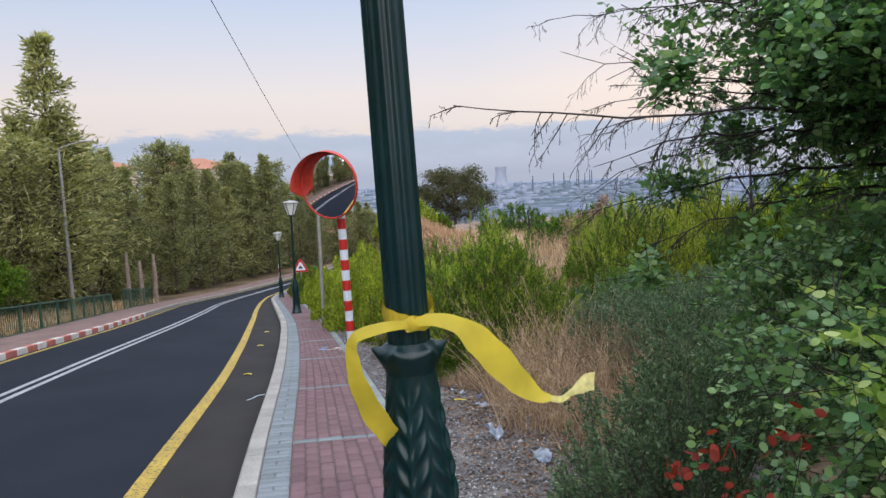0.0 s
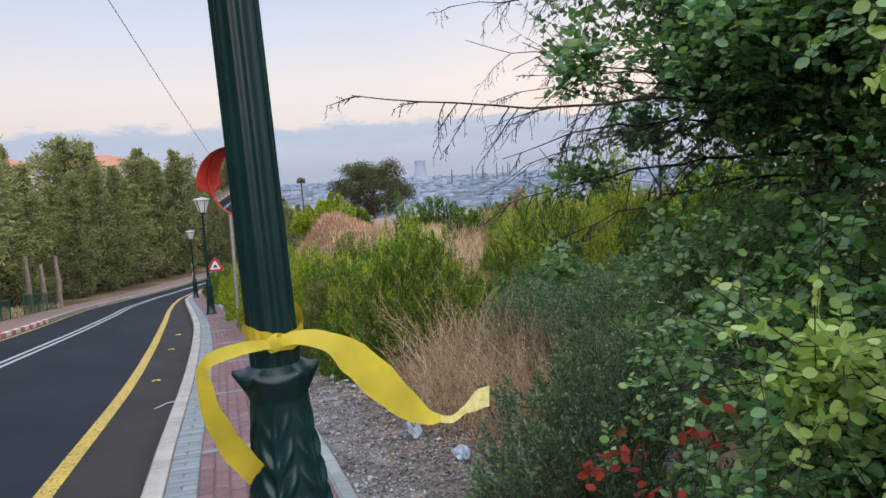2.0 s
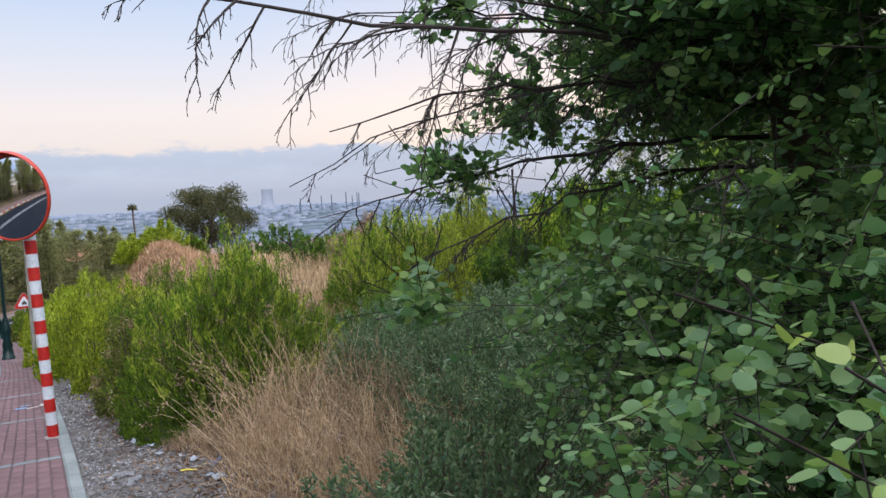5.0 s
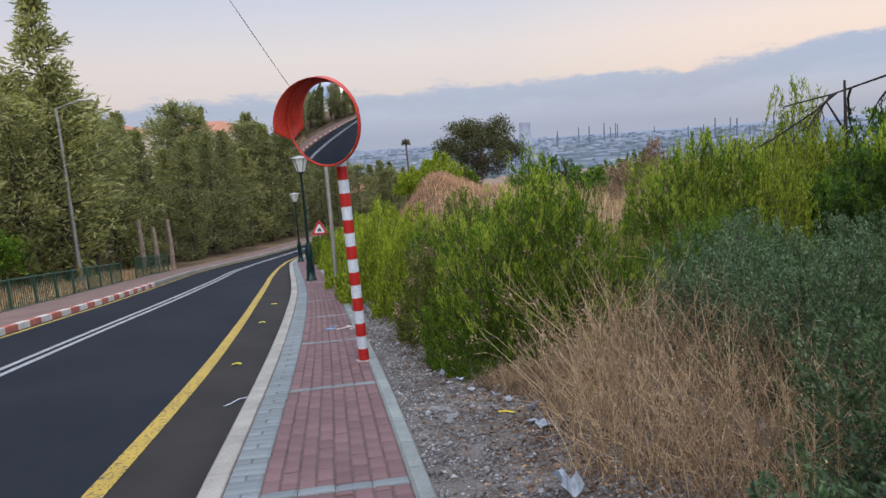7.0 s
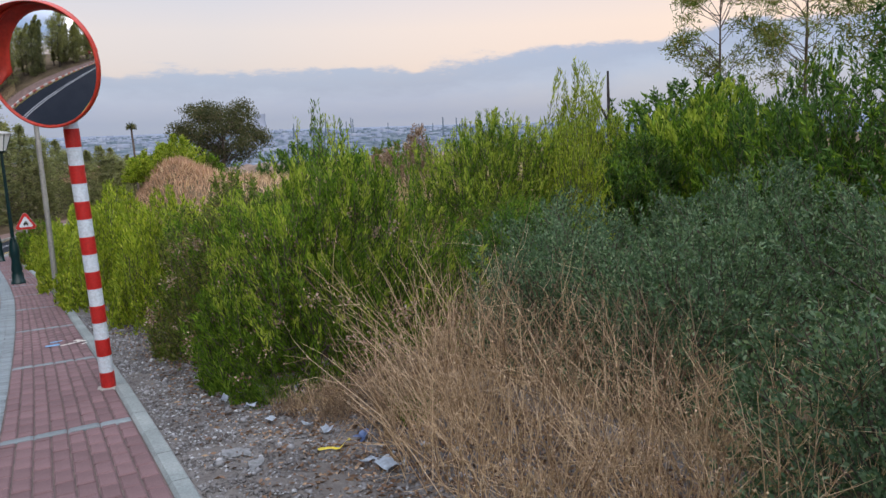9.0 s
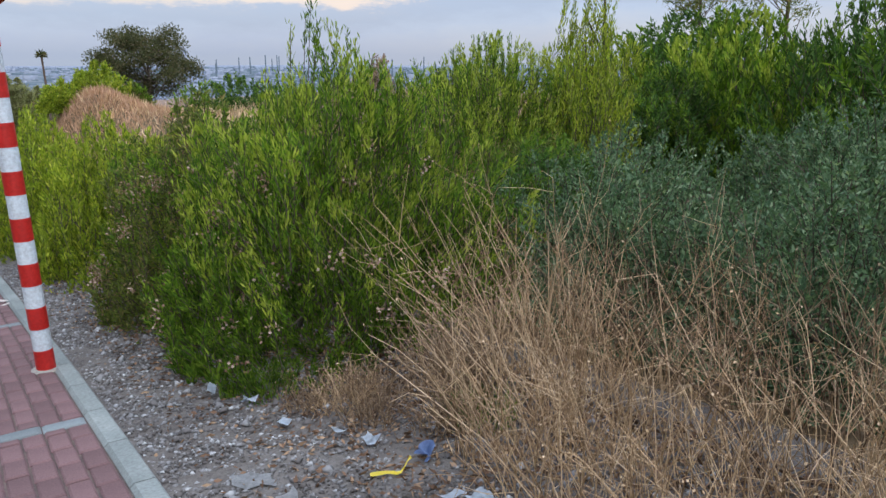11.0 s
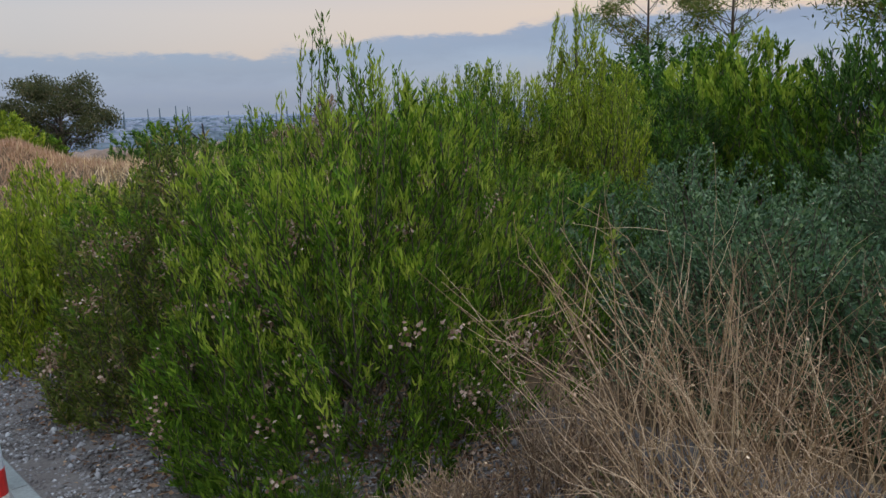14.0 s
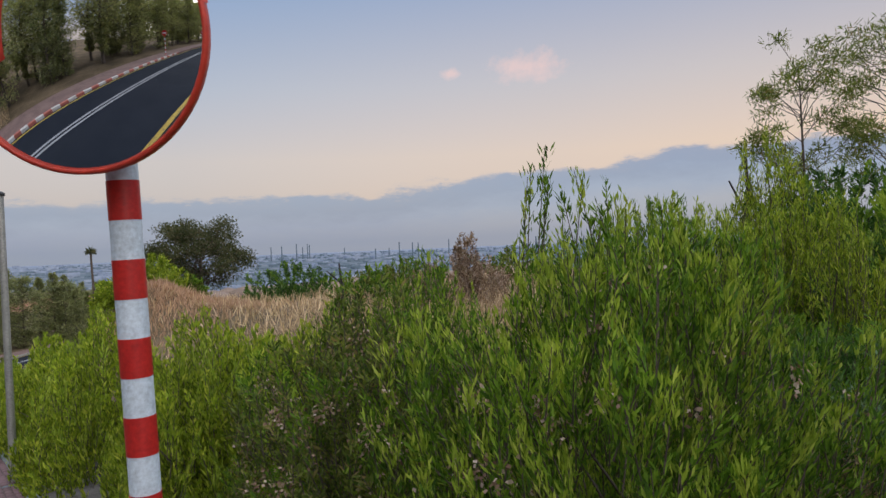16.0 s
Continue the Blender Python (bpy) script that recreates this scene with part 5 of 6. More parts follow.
def leafy_tree(name, x, y, h, R, mat, seed, label, clear=0.35, tufts=90, per=70, leaf=(0.12, 0.04), trunk=0.09, bark=M_BARK, group="far trees", flat=0.75, zb=None, puff=0.26):
    """A broad tree: trunk, limbs and clumps of leaves at the limb ends."""
    rng = np.random.default_rng(seed)
    t = thing(name, (x, y, (terrain(x, y) if zb is None else zb) - 0.05), label, "tree", group)
    bm = bmesh.new()
    bend = rng.normal(size=2) * 0.04 * h
    tube(bm, [(0, 0, -0.1), (bend[0] * 0.4, bend[1] * 0.4, h * clear), (bend[0], bend[1], h * 0.9)], [trunk, trunk * 0.75, trunk * 0.15], 10)
    smooth(part("trunk", bm, bark, t))
    d = unit(rng.normal(size=(tufts, 3)))
    c = np.array([[bend[0], bend[1], h * (clear + (1 - clear) * 0.55)]]) + d * (0.55 + 0.45 * rng.random((tufts, 1))) * np.array([[R, R, h * (1 - clear) * 0.5 * flat / 0.75]])
    zs = np.clip(c[:, 2] - R * (0.25 + 0.4 * rng.random(tufts)), h * clear * 0.7, h * 0.86)
    A = np.stack([bend[0] * zs / h, bend[1] * zs / h, zs], 1)
    part("limb_frame", stems("limb_frame", A, c, trunk * 0.2, 0.006, bark, rng.normal(size=(tufts, 3)) * 0.06 * R), bark, t)
    P = np.repeat(c, per, 0) + unit(rng.normal(size=(tufts * per, 3))) * rng.random((tufts * per, 1)) ** 0.6 * R * puff * np.array([[1.15, 1.15, 0.75]])
    part("crown", leaves("crown", P, rng.normal(size=P.shape) + np.array([[0, 0, 0.4]]), leaf[0] * (0.6 + 0.8 * rng.random(len(P))), leaf[1] * (0.6 + 0.8 * rng.random(len(P))), mat, rng), mat, t)
    return t


leafy_tree("hill_tree", 6.1, 28.0, 3.6, 2.0, M_HILL_LEAF, 81, "dark bushy tree on top of a dry mound", 0.15, 80, 300, (0.10, 0.045), 0.12)
leafy_tree("acacia_tree", 13.76, 6.49, 4.95, 1.25, M_OLIVE, 83, "slender airy tree above dark bushes", 0.3, 44, 110, (0.15, 0.022), 0.05, puff=0.22)
leafy_tree("acacia_tree", 15.3, 5.4, 5.2, 1.4, M_OLIVE, 84, "slender airy tree above dark bushes", 0.3, 54, 110, (0.15, 0.022), 0.06, puff=0.22)
leafy_tree("acacia_tree", 10.6, -0.4, 4.4, 2.0, M_OLIVE, 85, "broad airy tree at the edge of the slope", 0.3, 90, 150, (0.12, 0.024), 0.09)
leafy_tree("acacia_tree", 9.4, -2.0, 3.7, 1.7, M_DARK_GREEN, 86, "broad dark tree at the edge of the slope", 0.25, 130, 120, (0.15, 0.035), 0.1)


def palm(x, y, top):
    zb = terrain(x, y)
    h = top - zb
    t = thing("palm_tree", (x, y, zb), "distant palm with a bare trunk", "palm tree")
    bm = bmesh.new()
    tube(bm, [(0, 0, -0.1), (0.1, 0, h * 0.5), (0, 0, h - 0.5)], [0.10, 0.08, 0.07], 8)
    part("trunk", bm, M_BARK, t)
    rng = np.random.default_rng(5)
    n = 60
    D = unit(rng.normal(size=(n, 3)) * np.array([[1, 1, 0.7]]) + np.array([[0, 0, 0.1]]))
    P = np.tile([[0, 0, h - 0.5]], (n, 1))
    part("frond_crown", leaves("frond_crown", P, D, np.full(n, 0.48), np.full(n, 0.12), M_HILL_LEAF, rng), M_HILL_LEAF, t)


palm(4.33, 55.1, 2.35)


def dead_stick(x, y, top, label, fork=True):
    zb = terrain(x, y) - 0.1
    t = thing("dead_stick", (x, y, zb), label, "dead branch", "dead sticks")
    h = top - zb
    bm = bmesh.new()
    tube(bm, [(0, 0, 0), (0.03, 0, h * 0.5), (-0.02, 0, h)], [0.045, 0.035, 0.018], 7)
    if fork:
        tube(bm, [(0.02, 0, h * 0.62), (-0.3, 0.05, h * 0.86)], [0.025, 0.012], 6)
        tube(bm, [(0.02, 0, h * 0.5), (0.12, 0.05, h * 0.3)], [0.02, 0.012], 6)
    part("wood", bm, M_TWIG, t)


dead_stick(5.9, 12.6, 1.36, "dark forked dead stick standing in the field")
dead_stick(7.93, 3.5, 2.72, "dark bare post leaning among bushes", True)


# round-leaved tree over the path edge
def round_leaf_tree():
    rng = np.random.default_rng(91)
    bx, by = 2.75, -7.0
    zb = terrain(bx, by)
    t = thing("round_leaf_tree", (bx, by, zb - 0.05), "dense round-leaved tree overhanging the verge with dead twigs", "tree")
    bm = bmesh.new()
    tube(bm, [(0, 0, -0.1), (-0.05, 0.05, 0.8), (-0.25, 0.0, 1.7), (-0.3, 0.1, 2.9)], [0.13, 0.11, 0.09, 0.05], 12)
    tube(bm, [(0.05, 0, 0.0), (0.4, -0.3, 1.0), (0.5, -0.8, 2.2)], [0.10, 0.08, 0.04], 10)
    smooth(part("trunk", bm, M_BARK, t))
    # leaf sprays on separate boughs: high overhanging ones with gaps, a lower skirt, pale young growth by the path
    boughs = (((1.98, -6.65, 3.38), (0.76, 0.85, 0.70), 380, 0.8, 0), ((2.75, -6.9, 3.30), (1.05, 1.15, 0.80), 1100, 0.6, 0), ((1.64, -6.17, 2.50), (0.16, 0.16, 0.15), 24, 0.9, 0),
              ((1.98, -6.15, 2.72), (0.36, 0.32, 0.22), 52, 0.9, 0), ((1.32, -6.85, 2.98), (0.22, 0.22, 0.18), 30, 0.9, 0), ((2.30, -7.9, 3.35), (0.95, 0.70, 0.75), 860, 0.7, 0), ((1.98, -7.22, 3.08), (0.60, 0.52, 0.44), 480, 0.8, 0),
              ((2.25, -6.70, 1.92), (0.78, 0.55, 0.50), 420, 0.6, 1), ((1.36, -6.52, 2.06), (0.17, 0.12, 0.10), 18, 0.9, 1), ((2.00, -7.55, 1.78), (0.78, 0.62, 0.76), 700, 0.6, 1), ((1.85, -8.1, 1.82), (0.70, 0.42, 0.68), 520, 0.6, 1),
              ((3.0, -7.6, 2.1), (1.10, 1.20, 1.6), 2300, 0.5, 0), ((2.25, -6.95, 3.05), (0.60, 0.50, 0.50), 520, 0.8, 0), ((2.6, -6.2, 2.95), (0.60, 0.50, 0.50), 420, 0.8, 0), ((1.78, -8.58, 2.80), (0.62, 0.36, 0.48), 420, 0.75, 2), ((1.80, -8.60, 2.15), (0.70, 0.38, 0.60), 520, 0.75, 2), ((1.85, -8.9, 1.55), (0.62, 0.36, 0.42), 230, 0.7, 2), ((1.24, -8.30, 2.02), (0.20, 0.14, 0.18), 40, 0.9, 2))
    cs, ds, ks = [], [], []
    for centre, radii, m, shell, kind in boughs:
        e = unit(rng.normal(size=(m, 3)))
        lump = 1 + 0.14 * np.sin(e[:, :1] * 6 + centre[1] * 3) * np.cos(e[:, 1:2] * 5) + 0.12 * np.sin(e[:, 2:3] * 7 + e[:, 1:2] * 6)
        cs.append(np.array([centre]) + e * (1 - shell * rng.random((m, 1)) ** 1.4) * lump * np.array([radii]) - np.array([[bx, by, zb - 0.05]]))
        ds.append(e)
        ks.append(np.full(m, kind))
    c, d, kind = np.concatenate(cs), np.concatenate(ds), np.concatenate(ks)
    keep = c[:, 2] > 0.08
    c, d, kind = c[keep], d[keep], kind[keep]
    n = len(c)
    ax = unit(d * np.array([[1, 1, 0.35]]) + rng.normal(size=(n, 3)) * 0.45 + np.array([[0, 0, -0.05]]))
    ln = 0.16 + 0.16 * rng.random(n)
    base = c - ax * ln[:, None]
    part("twig_mass", stems("twig_mass", base - ax * 0.12, c, 0.0022, 0.0010, M_TWIG), M_TWIG, t)
    per = 13
    s = np.tile(np.linspace(0.0, 1.0, per), (n, 1))
    P = (base[:, None] + (c - base)[:, None] * s[:, :, None]).reshape(-1, 3)
    A = np.repeat(ax, per, 0)
    side = unit(np.cross(A, np.array([[0.1, 0.2, 1.0]])) + rng.normal(size=A.shape) * 0.25)
    sign = np.where(np.arange(len(P)) % 2 == 0, 1.0, -1.0)[:, None]
    D = A * 0.45 + side * sign + rng.normal(size=A.shape) * 0.2
    L = 0.039 * (0.6 + 0.6 * rng.random(len(P)))
    young = np.repeat((kind == 2) & (rng.random(n) < 0.9), per)
    # lighter leaves, mostly on lower boughs, stand in for light falling there
    lit_leaf = ~young & np.repeat(((kind == 1) & (rng.random(n) < 0.85)) | ((kind == 0) & (rng.random(n) < 0.32)), per)
    old = ~young & ~lit_leaf
    part("foliage", leaves("foliage", P[old], D[old], L[old], L[old] * 0.72, M_CAROB, rng, True), M_CAROB, t)
    part("half_grown_foliage", leaves("half_grown_foliage", P[lit_leaf], D[lit_leaf], L[lit_leaf], L[lit_leaf] * 0.74, M_CAROB_M, rng, True), M_CAROB_M, t, "mid-green leaves on the lower boughs, light put into their colour")
    part("young_foliage", leaves("young_foliage", P[young], D[young], L[young] * 1.08, L[young] * 0.84, M_CAROB_Y, rng, True), M_CAROB_Y, t, "paler young leaves")
    # bare boughs inside and dead twigs reaching out over the verge
    bm = bmesh.new()

    def twig(p, d, ln, r, depth, droop):
        """A curving twig from p along d that droops and forks."""
        d, pts, k = Vector(d).normalized(), [Vector(p)], 7 if depth > 1 else 4
        drift = Vector(rng.normal(size=3)) * 0.10
        for i in range(k):
            d = (d + drift * 0.35 + Vector(rng.normal(size=3)) * 0.10 + Vector((0, 0, -droop / k))).normalized()
            pts.append(pts[-1] + d * ln / k)
        tube(bm, pts, [max(0.0009, r * (1 - 0.75 * i / k)) for i in range(k + 1)], 4 if r > 0.003 else 3)
        if depth > 0:
            for i in range(2, k + 1):
                for side in range(2 if depth > 1 else 1):
                    if rng.random() < 0.78:
                        f = (pts[i] - pts[i - 1]).normalized()
                        w = Vector(rng.normal(size=3))
                        w = (w - f * w.dot(f)).normalized()
                        o = pts[i - 1].lerp(pts[i], rng.random())
                        twig(o, f * 0.75 + w * 0.75 + Vector((0, 0, -0.25)), ln * (0.16 + 0.20 * rng.random()), r * 0.5, depth - 1, 0.5)

    def bough(p, q, r0, depth):
        p, q = Vector(p), Vector(q)
        ln = (q - p).length
        bow = Vector(rng.normal(size=3)) * 0.05 * ln + Vector((0, 0, 0.05 * ln))
        n = 14
        pts = [p.lerp(q, i / n) + bow * 4 * (i / n) * (1 - i / n) + Vector(rng.normal(size=3)) * 0.006 * ln * (0 < i < n) for i in range(n + 1)]
        tube(bm, pts, [r0 * (1 - 0.8 * i / n) for i in range(n + 1)], 6)
        for i in range(3, n + 1):
            for side in range(2):
                if rng.random() < (0.95 if i < n - 2 else 0.4):
                    f = (pts[i] - pts[i - 1]).normalized()
                    w = Vector(rng.normal(size=3))
                    w = (w - f * w.dot(f)).normalized()
                    twig(pts[i - 1].lerp(pts[i], rng.random()), f * 0.7 + w * 0.6 + Vector((0, 0, -0.35)), min(ln, 1.6) * (0.09 + 0.17 * rng.random()) * (1.15 - 0.6 * i / n), r0 * 0.38, depth, 0.45)

    for p, q, r0, depth in (((-0.3, 0.1, 2.2), (-2.43, -0.11, 2.20), 0.009, 2), ((-0.3, 0.1, 2.1), (-1.75, 0.15, 2.2), 0.006, 2), ((-0.3, 0.1, 2.2), (-1.8, 0.55, 2.5), 0.006, 2), ((-0.3, 0.1, 2.0), (-1.85, 0.3, 1.8), 0.006, 2), ((-0.3, 0.0, 2.6), (-2.0, 0.1, 2.55), 0.006, 2), ((-0.3, 0.1, 2.4), (-1.6, 0.2, 2.75), 0.006, 2), ((-0.3, 0.1, 1.9), (-1.48, 1.26, 1.68), 0.009, 2), ((-0.3, 0.0, 2.5), (-1.85, -0.1, 2.75), 0.0065, 1),
                            ((-0.3, 0.1, 2.3), (-1.5, 0.7, 2.35), 0.007, 2), ((-0.3, 0.1, 2.0), (-1.7, 0.4, 1.95), 0.008, 2), ((-0.3, 0.1, 1.8), (-1.55, 0.5, 1.5), 0.008, 2),
                            ((-0.25, 0.0, 1.6), (-1.25, -0.5, 1.75), 0.010, 1), ((-0.25, 0, 1.3), (-1.25, -1.1, 1.25), 0.010, 1), ((-0.3, 0.1, 2.6), (-1.8, 0.3, 3.1), 0.008, 2)):
        bough(p, q, r0, depth)
    part("dead_wood", bm, M_TWIG, t, "bare dark twigs")


round_leaf_tree()
bush("round_leaf_shrub", 2.5, -8.5, 1.0, 1.1, 1.7, M_CAROB, 97, "dense round-leaved shrub beneath a tree", 700, 26, (0.05, 0.036), 0.25, 0.3, oval=True, group="understorey")
bush("red_leaf_shrub", 1.32, -7.75, 0.35, 0.5, 0.75, M_CAROB, 95, "low dark shrub with a few red leaves", 240, 30, (0.035, 0.022), 0.25, 0.5, oval=True, group="understorey")


def red_sprays():
    rng = np.random.default_rng(96)
    t = thing("red_leaf_sprig", (1.0, -7.95, terrain(1.0, -7.95)), "sprig of orange-red leaves low in a shrub", "plant")
    c = np.array([[-0.04, 0, 0.68]]) + rng.normal(size=(13, 3)) * np.array([[0.06, 0.32, 0.22]])
    P = np.repeat(c, 14, 0) + rng.normal(size=(182, 3)) * 0.034
    part("foliage", leaves("foliage", P, rng.normal(size=P.shape), np.full(182, 0.036), np.full(182, 0.024), M_RED_LEAF, rng, True), M_RED_LEAF, t)
    part("stem", stems("stem", np.zeros((13, 3)), c, 0.004, 0.001, M_TWIG), M_TWIG, t)


red_sprays()


# ---- roadside forest ----
def conifer(h, R, seed, mat, label, bark=M_BARK, low=0.16, ragged=0.45, rounded=False):
    rng = np.random.default_rng(seed)
    t = thing("conifer", (0, 0, 0), label, "tree", "roadside conifers")
    bm = bmesh.new()
    tube(bm, [(0, 0, -0.3), (0.05, 0.02, h * 0.4), (0.0, 0.0, h * 0.97)], [0.15, 0.11, 0.02], 9)
    smooth(part("trunk", bm, bark, t))
    nb = 170
    u = low + (0.99 - low) * rng.random(nb) ** 0.85
    az = rng.random(nb) * 2 * math.pi
    if rounded:
        env = np.sqrt(np.maximum(0.02, 1 - ((u - 0.62) / 0.40) ** 2))
    else:
        env = np.minimum(1.0, (1 - u) * 1.7 + 0.08) * np.minimum(1.0, (u - low) * 6 + 0.55)
    ph = rng.random(4) * 6.28
    lobe = 0.80 + 0.22 * np.sin(u * 23 + ph[0] + 1.3 * np.sin(az + ph[1])) + 0.16 * np.sin(2 * az + ph[2] + u * 9) + 0.12 * np.sin(u * 47 + 3 * az + ph[3])
    prof = R * env * lobe * (1 - ragged * rng.random(nb) ** 1.6)
    A = np.stack([np.zeros(nb), np.zeros(nb), u * h - 0.15 * prof], 1)
    B = np.stack([prof * np.cos(az), prof * np.sin(az), u * h + 0.10 * prof], 1)
    part("branch_frame", stems("branch_frame", A, B, 0.03, 0.008, bark, np.tile([[0, 0, -0.06]], (nb, 1))), bark, t)
    per = 44
    s = rng.random((nb, per)) ** 0.6
    P = (A[:, None] + (B - A)[:, None] * s[:, :, None]).reshape(-1, 3)
    w = np.repeat(prof * 0.13 + 0.05, per)[:, None]
    P = P + rng.normal(size=P.shape) * w * np.array([[1, 1, 0.75]])
    out = np.repeat(unit(B - A), per, 0)
    D = out * 0.9 + rng.normal(size=P.shape) * 0.55 + np.array([[0, 0, -0.12]])
    n = len(P)
    part("crown", leaves("crown", P, D, 0.16 + 0.22 * rng.random(n), 0.05 + 0.044 * rng.random(n), mat, rng), mat, t)
    return t


protos = [conifer(9.2, 2.2, 201, M_CONIFER, "tall shaggy conifer at the roadside", low=0.07), conifer(8.2, 2.5, 202, M_CONIFER, "broad shaggy conifer at the roadside", low=0.05),
          conifer(8.8, 1.9, 203, M_CONIFER_D, "dark slim conifer among others", low=0.03), conifer(9.6, 2.3, 204, M_CONIFER_D, "dark dense conifer at the bend", low=0.03, ragged=0.3),
          conifer(8.4, 2.6, 205, M_CONIFER, "round-topped pine at the roadside", low=0.10, rounded=True), conifer(8.9, 2.4, 206, M_CONIFER_D, "dark round-topped pine among others", low=0.08, rounded=True)]
proto_used = [False] * 6


def plant(k, x, y, s, rot, zb=None):
    m = Matrix.Translation((x, y, (terrain(x, y) if zb is None else zb) - 0.1)) @ pose(0, 0, 0, 0, 0, rot) @ Matrix.Diagonal((s * 0.95, s * 0.95, s, 1))
    if not proto_used[k]:
        proto_used[k] = True
        protos[k].matrix_basis = m
        return protos[k]
    ob = copy_thing(protos[k], Matrix.Identity(4))
    ob.matrix_basis = m
    return ob


fr = random.Random(7)
plant(0, -12.2, 24.5, 1.34, 40)
for y in [-44 + 3.1 * i for i in range(12)] + frange(-6, 58, 2.5):
    for col, dx in enumerate((2.8, 5.8, 10.0)):
        yy, xx = y + fr.uniform(-1.0, 1.0), left_back(max(-44, min(y, 42))) - dx - fr.uniform(0, 1.8)
        if y > 42:
            xx = left_back(min(y, 56)) - dx
        if col == 2 and (y < -6 or int(y * 2) % 2):
            continue
        if col == 0 and fr.random() < 0.12:
            continue
        k = fr.choice((0, 1, 4, 4, 2)) if yy < 26 else fr.choice((2, 3, 5, 5, 1))
        s = fr.uniform(0.80, 1.16) if yy < 26 else fr.uniform(0.90, 1.32)
        plant(k, xx, yy, s * (1.35 if yy < -6 else 1.0), fr.uniform(0, 360))
for i in range(17):
    x = -9.5 + i * 0.95
    plant((3, 5, 2)[i % 3], x + fr.uniform(-0.4, 0.4), 60 + fr.uniform(-2, 5) + 0.25 * i, (1.12 - 0.030 * i) * fr.uniform(0.9, 1.06), fr.uniform(0, 360), -5.6 - 0.12 * i)
for i in range(9):
    plant(2 + i % 2, 3.0 + i * 1.1 + fr.uniform(-0.4, 0.4), 74 + fr.uniform(-3, 8), 0.62 + 0.12 * fr.random(), fr.uniform(0, 360), -6.6 - 0.2 * i)
leafy_tree("broad_shrub", -12.2, 17.0, 2.6, 1.5, M_GREEN_A, 87, "broad green shrub behind a green fence", 0.1, 90, 60, (0.15, 0.06), 0.07, group="fence shrubs")
leafy_tree("broad_shrub", -12.6, 14.4, 2.2, 1.3, M_GREEN_A, 88, "broad green shrub behind a green fence", 0.1, 80, 60, (0.15, 0.06), 0.07, group="fence shrubs")


def pale_trunk(x, y, h):
    t = thing("bare_trunk", (x, y, terrain(x, y) - 0.1), "bare pale tree trunk at the forest edge", "tree trunk", "pale trunks")
    bm = bmesh.new()
    tube(bm, [(0, 0, 0), (0.05, 0, h * 0.5), (0.0, 0.05, h)], [0.16, 0.13, 0.10], 9)
    smooth(part("trunk", bm, M_PALE_BARK, t))


for x, y, h in ((-11.6, 32.5, 3.0), (-11.3, 34.0, 2.6), (-11.0, 36.0, 3.0), (-13.0, 19.5, 4.5), (-12.6, 12.0, 4.0)):
    pale_trunk(x, y, h)


# ---- houses seen through and beyond the trees ----
def house(x, y, zb, w, d, h, label, rot=0.0, hip=True):
    t = thing("house", Matrix.Translation((x, y, zb)) @ pose(0, 0, 0, 0, 0, rot), label, "house", "houses behind the trees")
    bm = bmesh.new()
    box(bm, 0, 0, h / 2, w, d, h, 0.03)
    part("wall", bm, M_LIMB_WALL, t)
    bm = bmesh.new()
    a = [bm.verts.new((sx * (w / 2 + 0.4), sy * (d / 2 + 0.4), h)) for sx, sy in ((-1, -1), (1, -1), (1, 1), (-1, 1))]
    b = [bm.verts.new((-w * 0.15, 0, h + (1.6 if hip else 0.5))), bm.verts.new((w * 0.15, 0, h + (1.6 if hip else 0.5)))]
    bm.faces.new(a[::-1])
    bm.faces.new((a[0], a[1], b[1], b[0]))
    bm.faces.new((a[1], a[2], b[1]))
    bm.faces.new((a[2], a[3], b[0], b[1]))
    bm.faces.new((a[3], a[0], b[0]))
    part("roof", bm, M_ROOF, t)
    for floor in range(int(h // 2.9)):
        for i in range(int(w // 2.2)):
            win = new("window")
            win.parent = t
            win.location = (-w / 2 + 1.2 + i * 2.2, -d / 2 - 0.02, 1.5 + floor * 2.9)
            bm = bmesh.new()
            box(bm, 0, 0, 0, 1.1, 0.08, 1.3, 0.01)
            part("frame", bm, M_WHITE_PAINT, win)
            bm = bmesh.new()
            box(bm, 0, -0.045, 0, 0.92, 0.02, 1.1, 0.0)
            part("pane", bm, M_WINDOW, win)


house(-36, 44, -3.0, 13, 9, 8.8, "plastered house with clay roof behind conifers", 62)
house(-29, 78, -4.0, 12, 9, 8.8, "plastered house with clay roof behind conifers", 30)
house(-20, 100, -4.0, 12, 9, 8.8, "plastered house with clay roof above the treetops", 15)
house(3.5, 105, -14, 13, 8, 8.8, "pale house down in the valley", 8)
house(11, 118, -15, 16, 8, 8.8, "pale house down in the valley", -5)


# ---- the plain: cooling tower, chimneys, town ----
def cooling_tower():
    t = thing("cooling_tower", (810, 3490, -66), "distant pale concrete cooling tower tinted with haze", "cooling tower")
    bm = bmesh.new()
    prof = [(38 - 30 * math.sin(math.pi * 0.62 * min(1, u * 1.05)) * 0.42 * (1 if u < 0.8 else 0.96), 96 * u) for u in frange(0, 1, 0.08)]
    lathe(bm, prof, 32)
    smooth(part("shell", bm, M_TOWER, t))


cooling_tower()


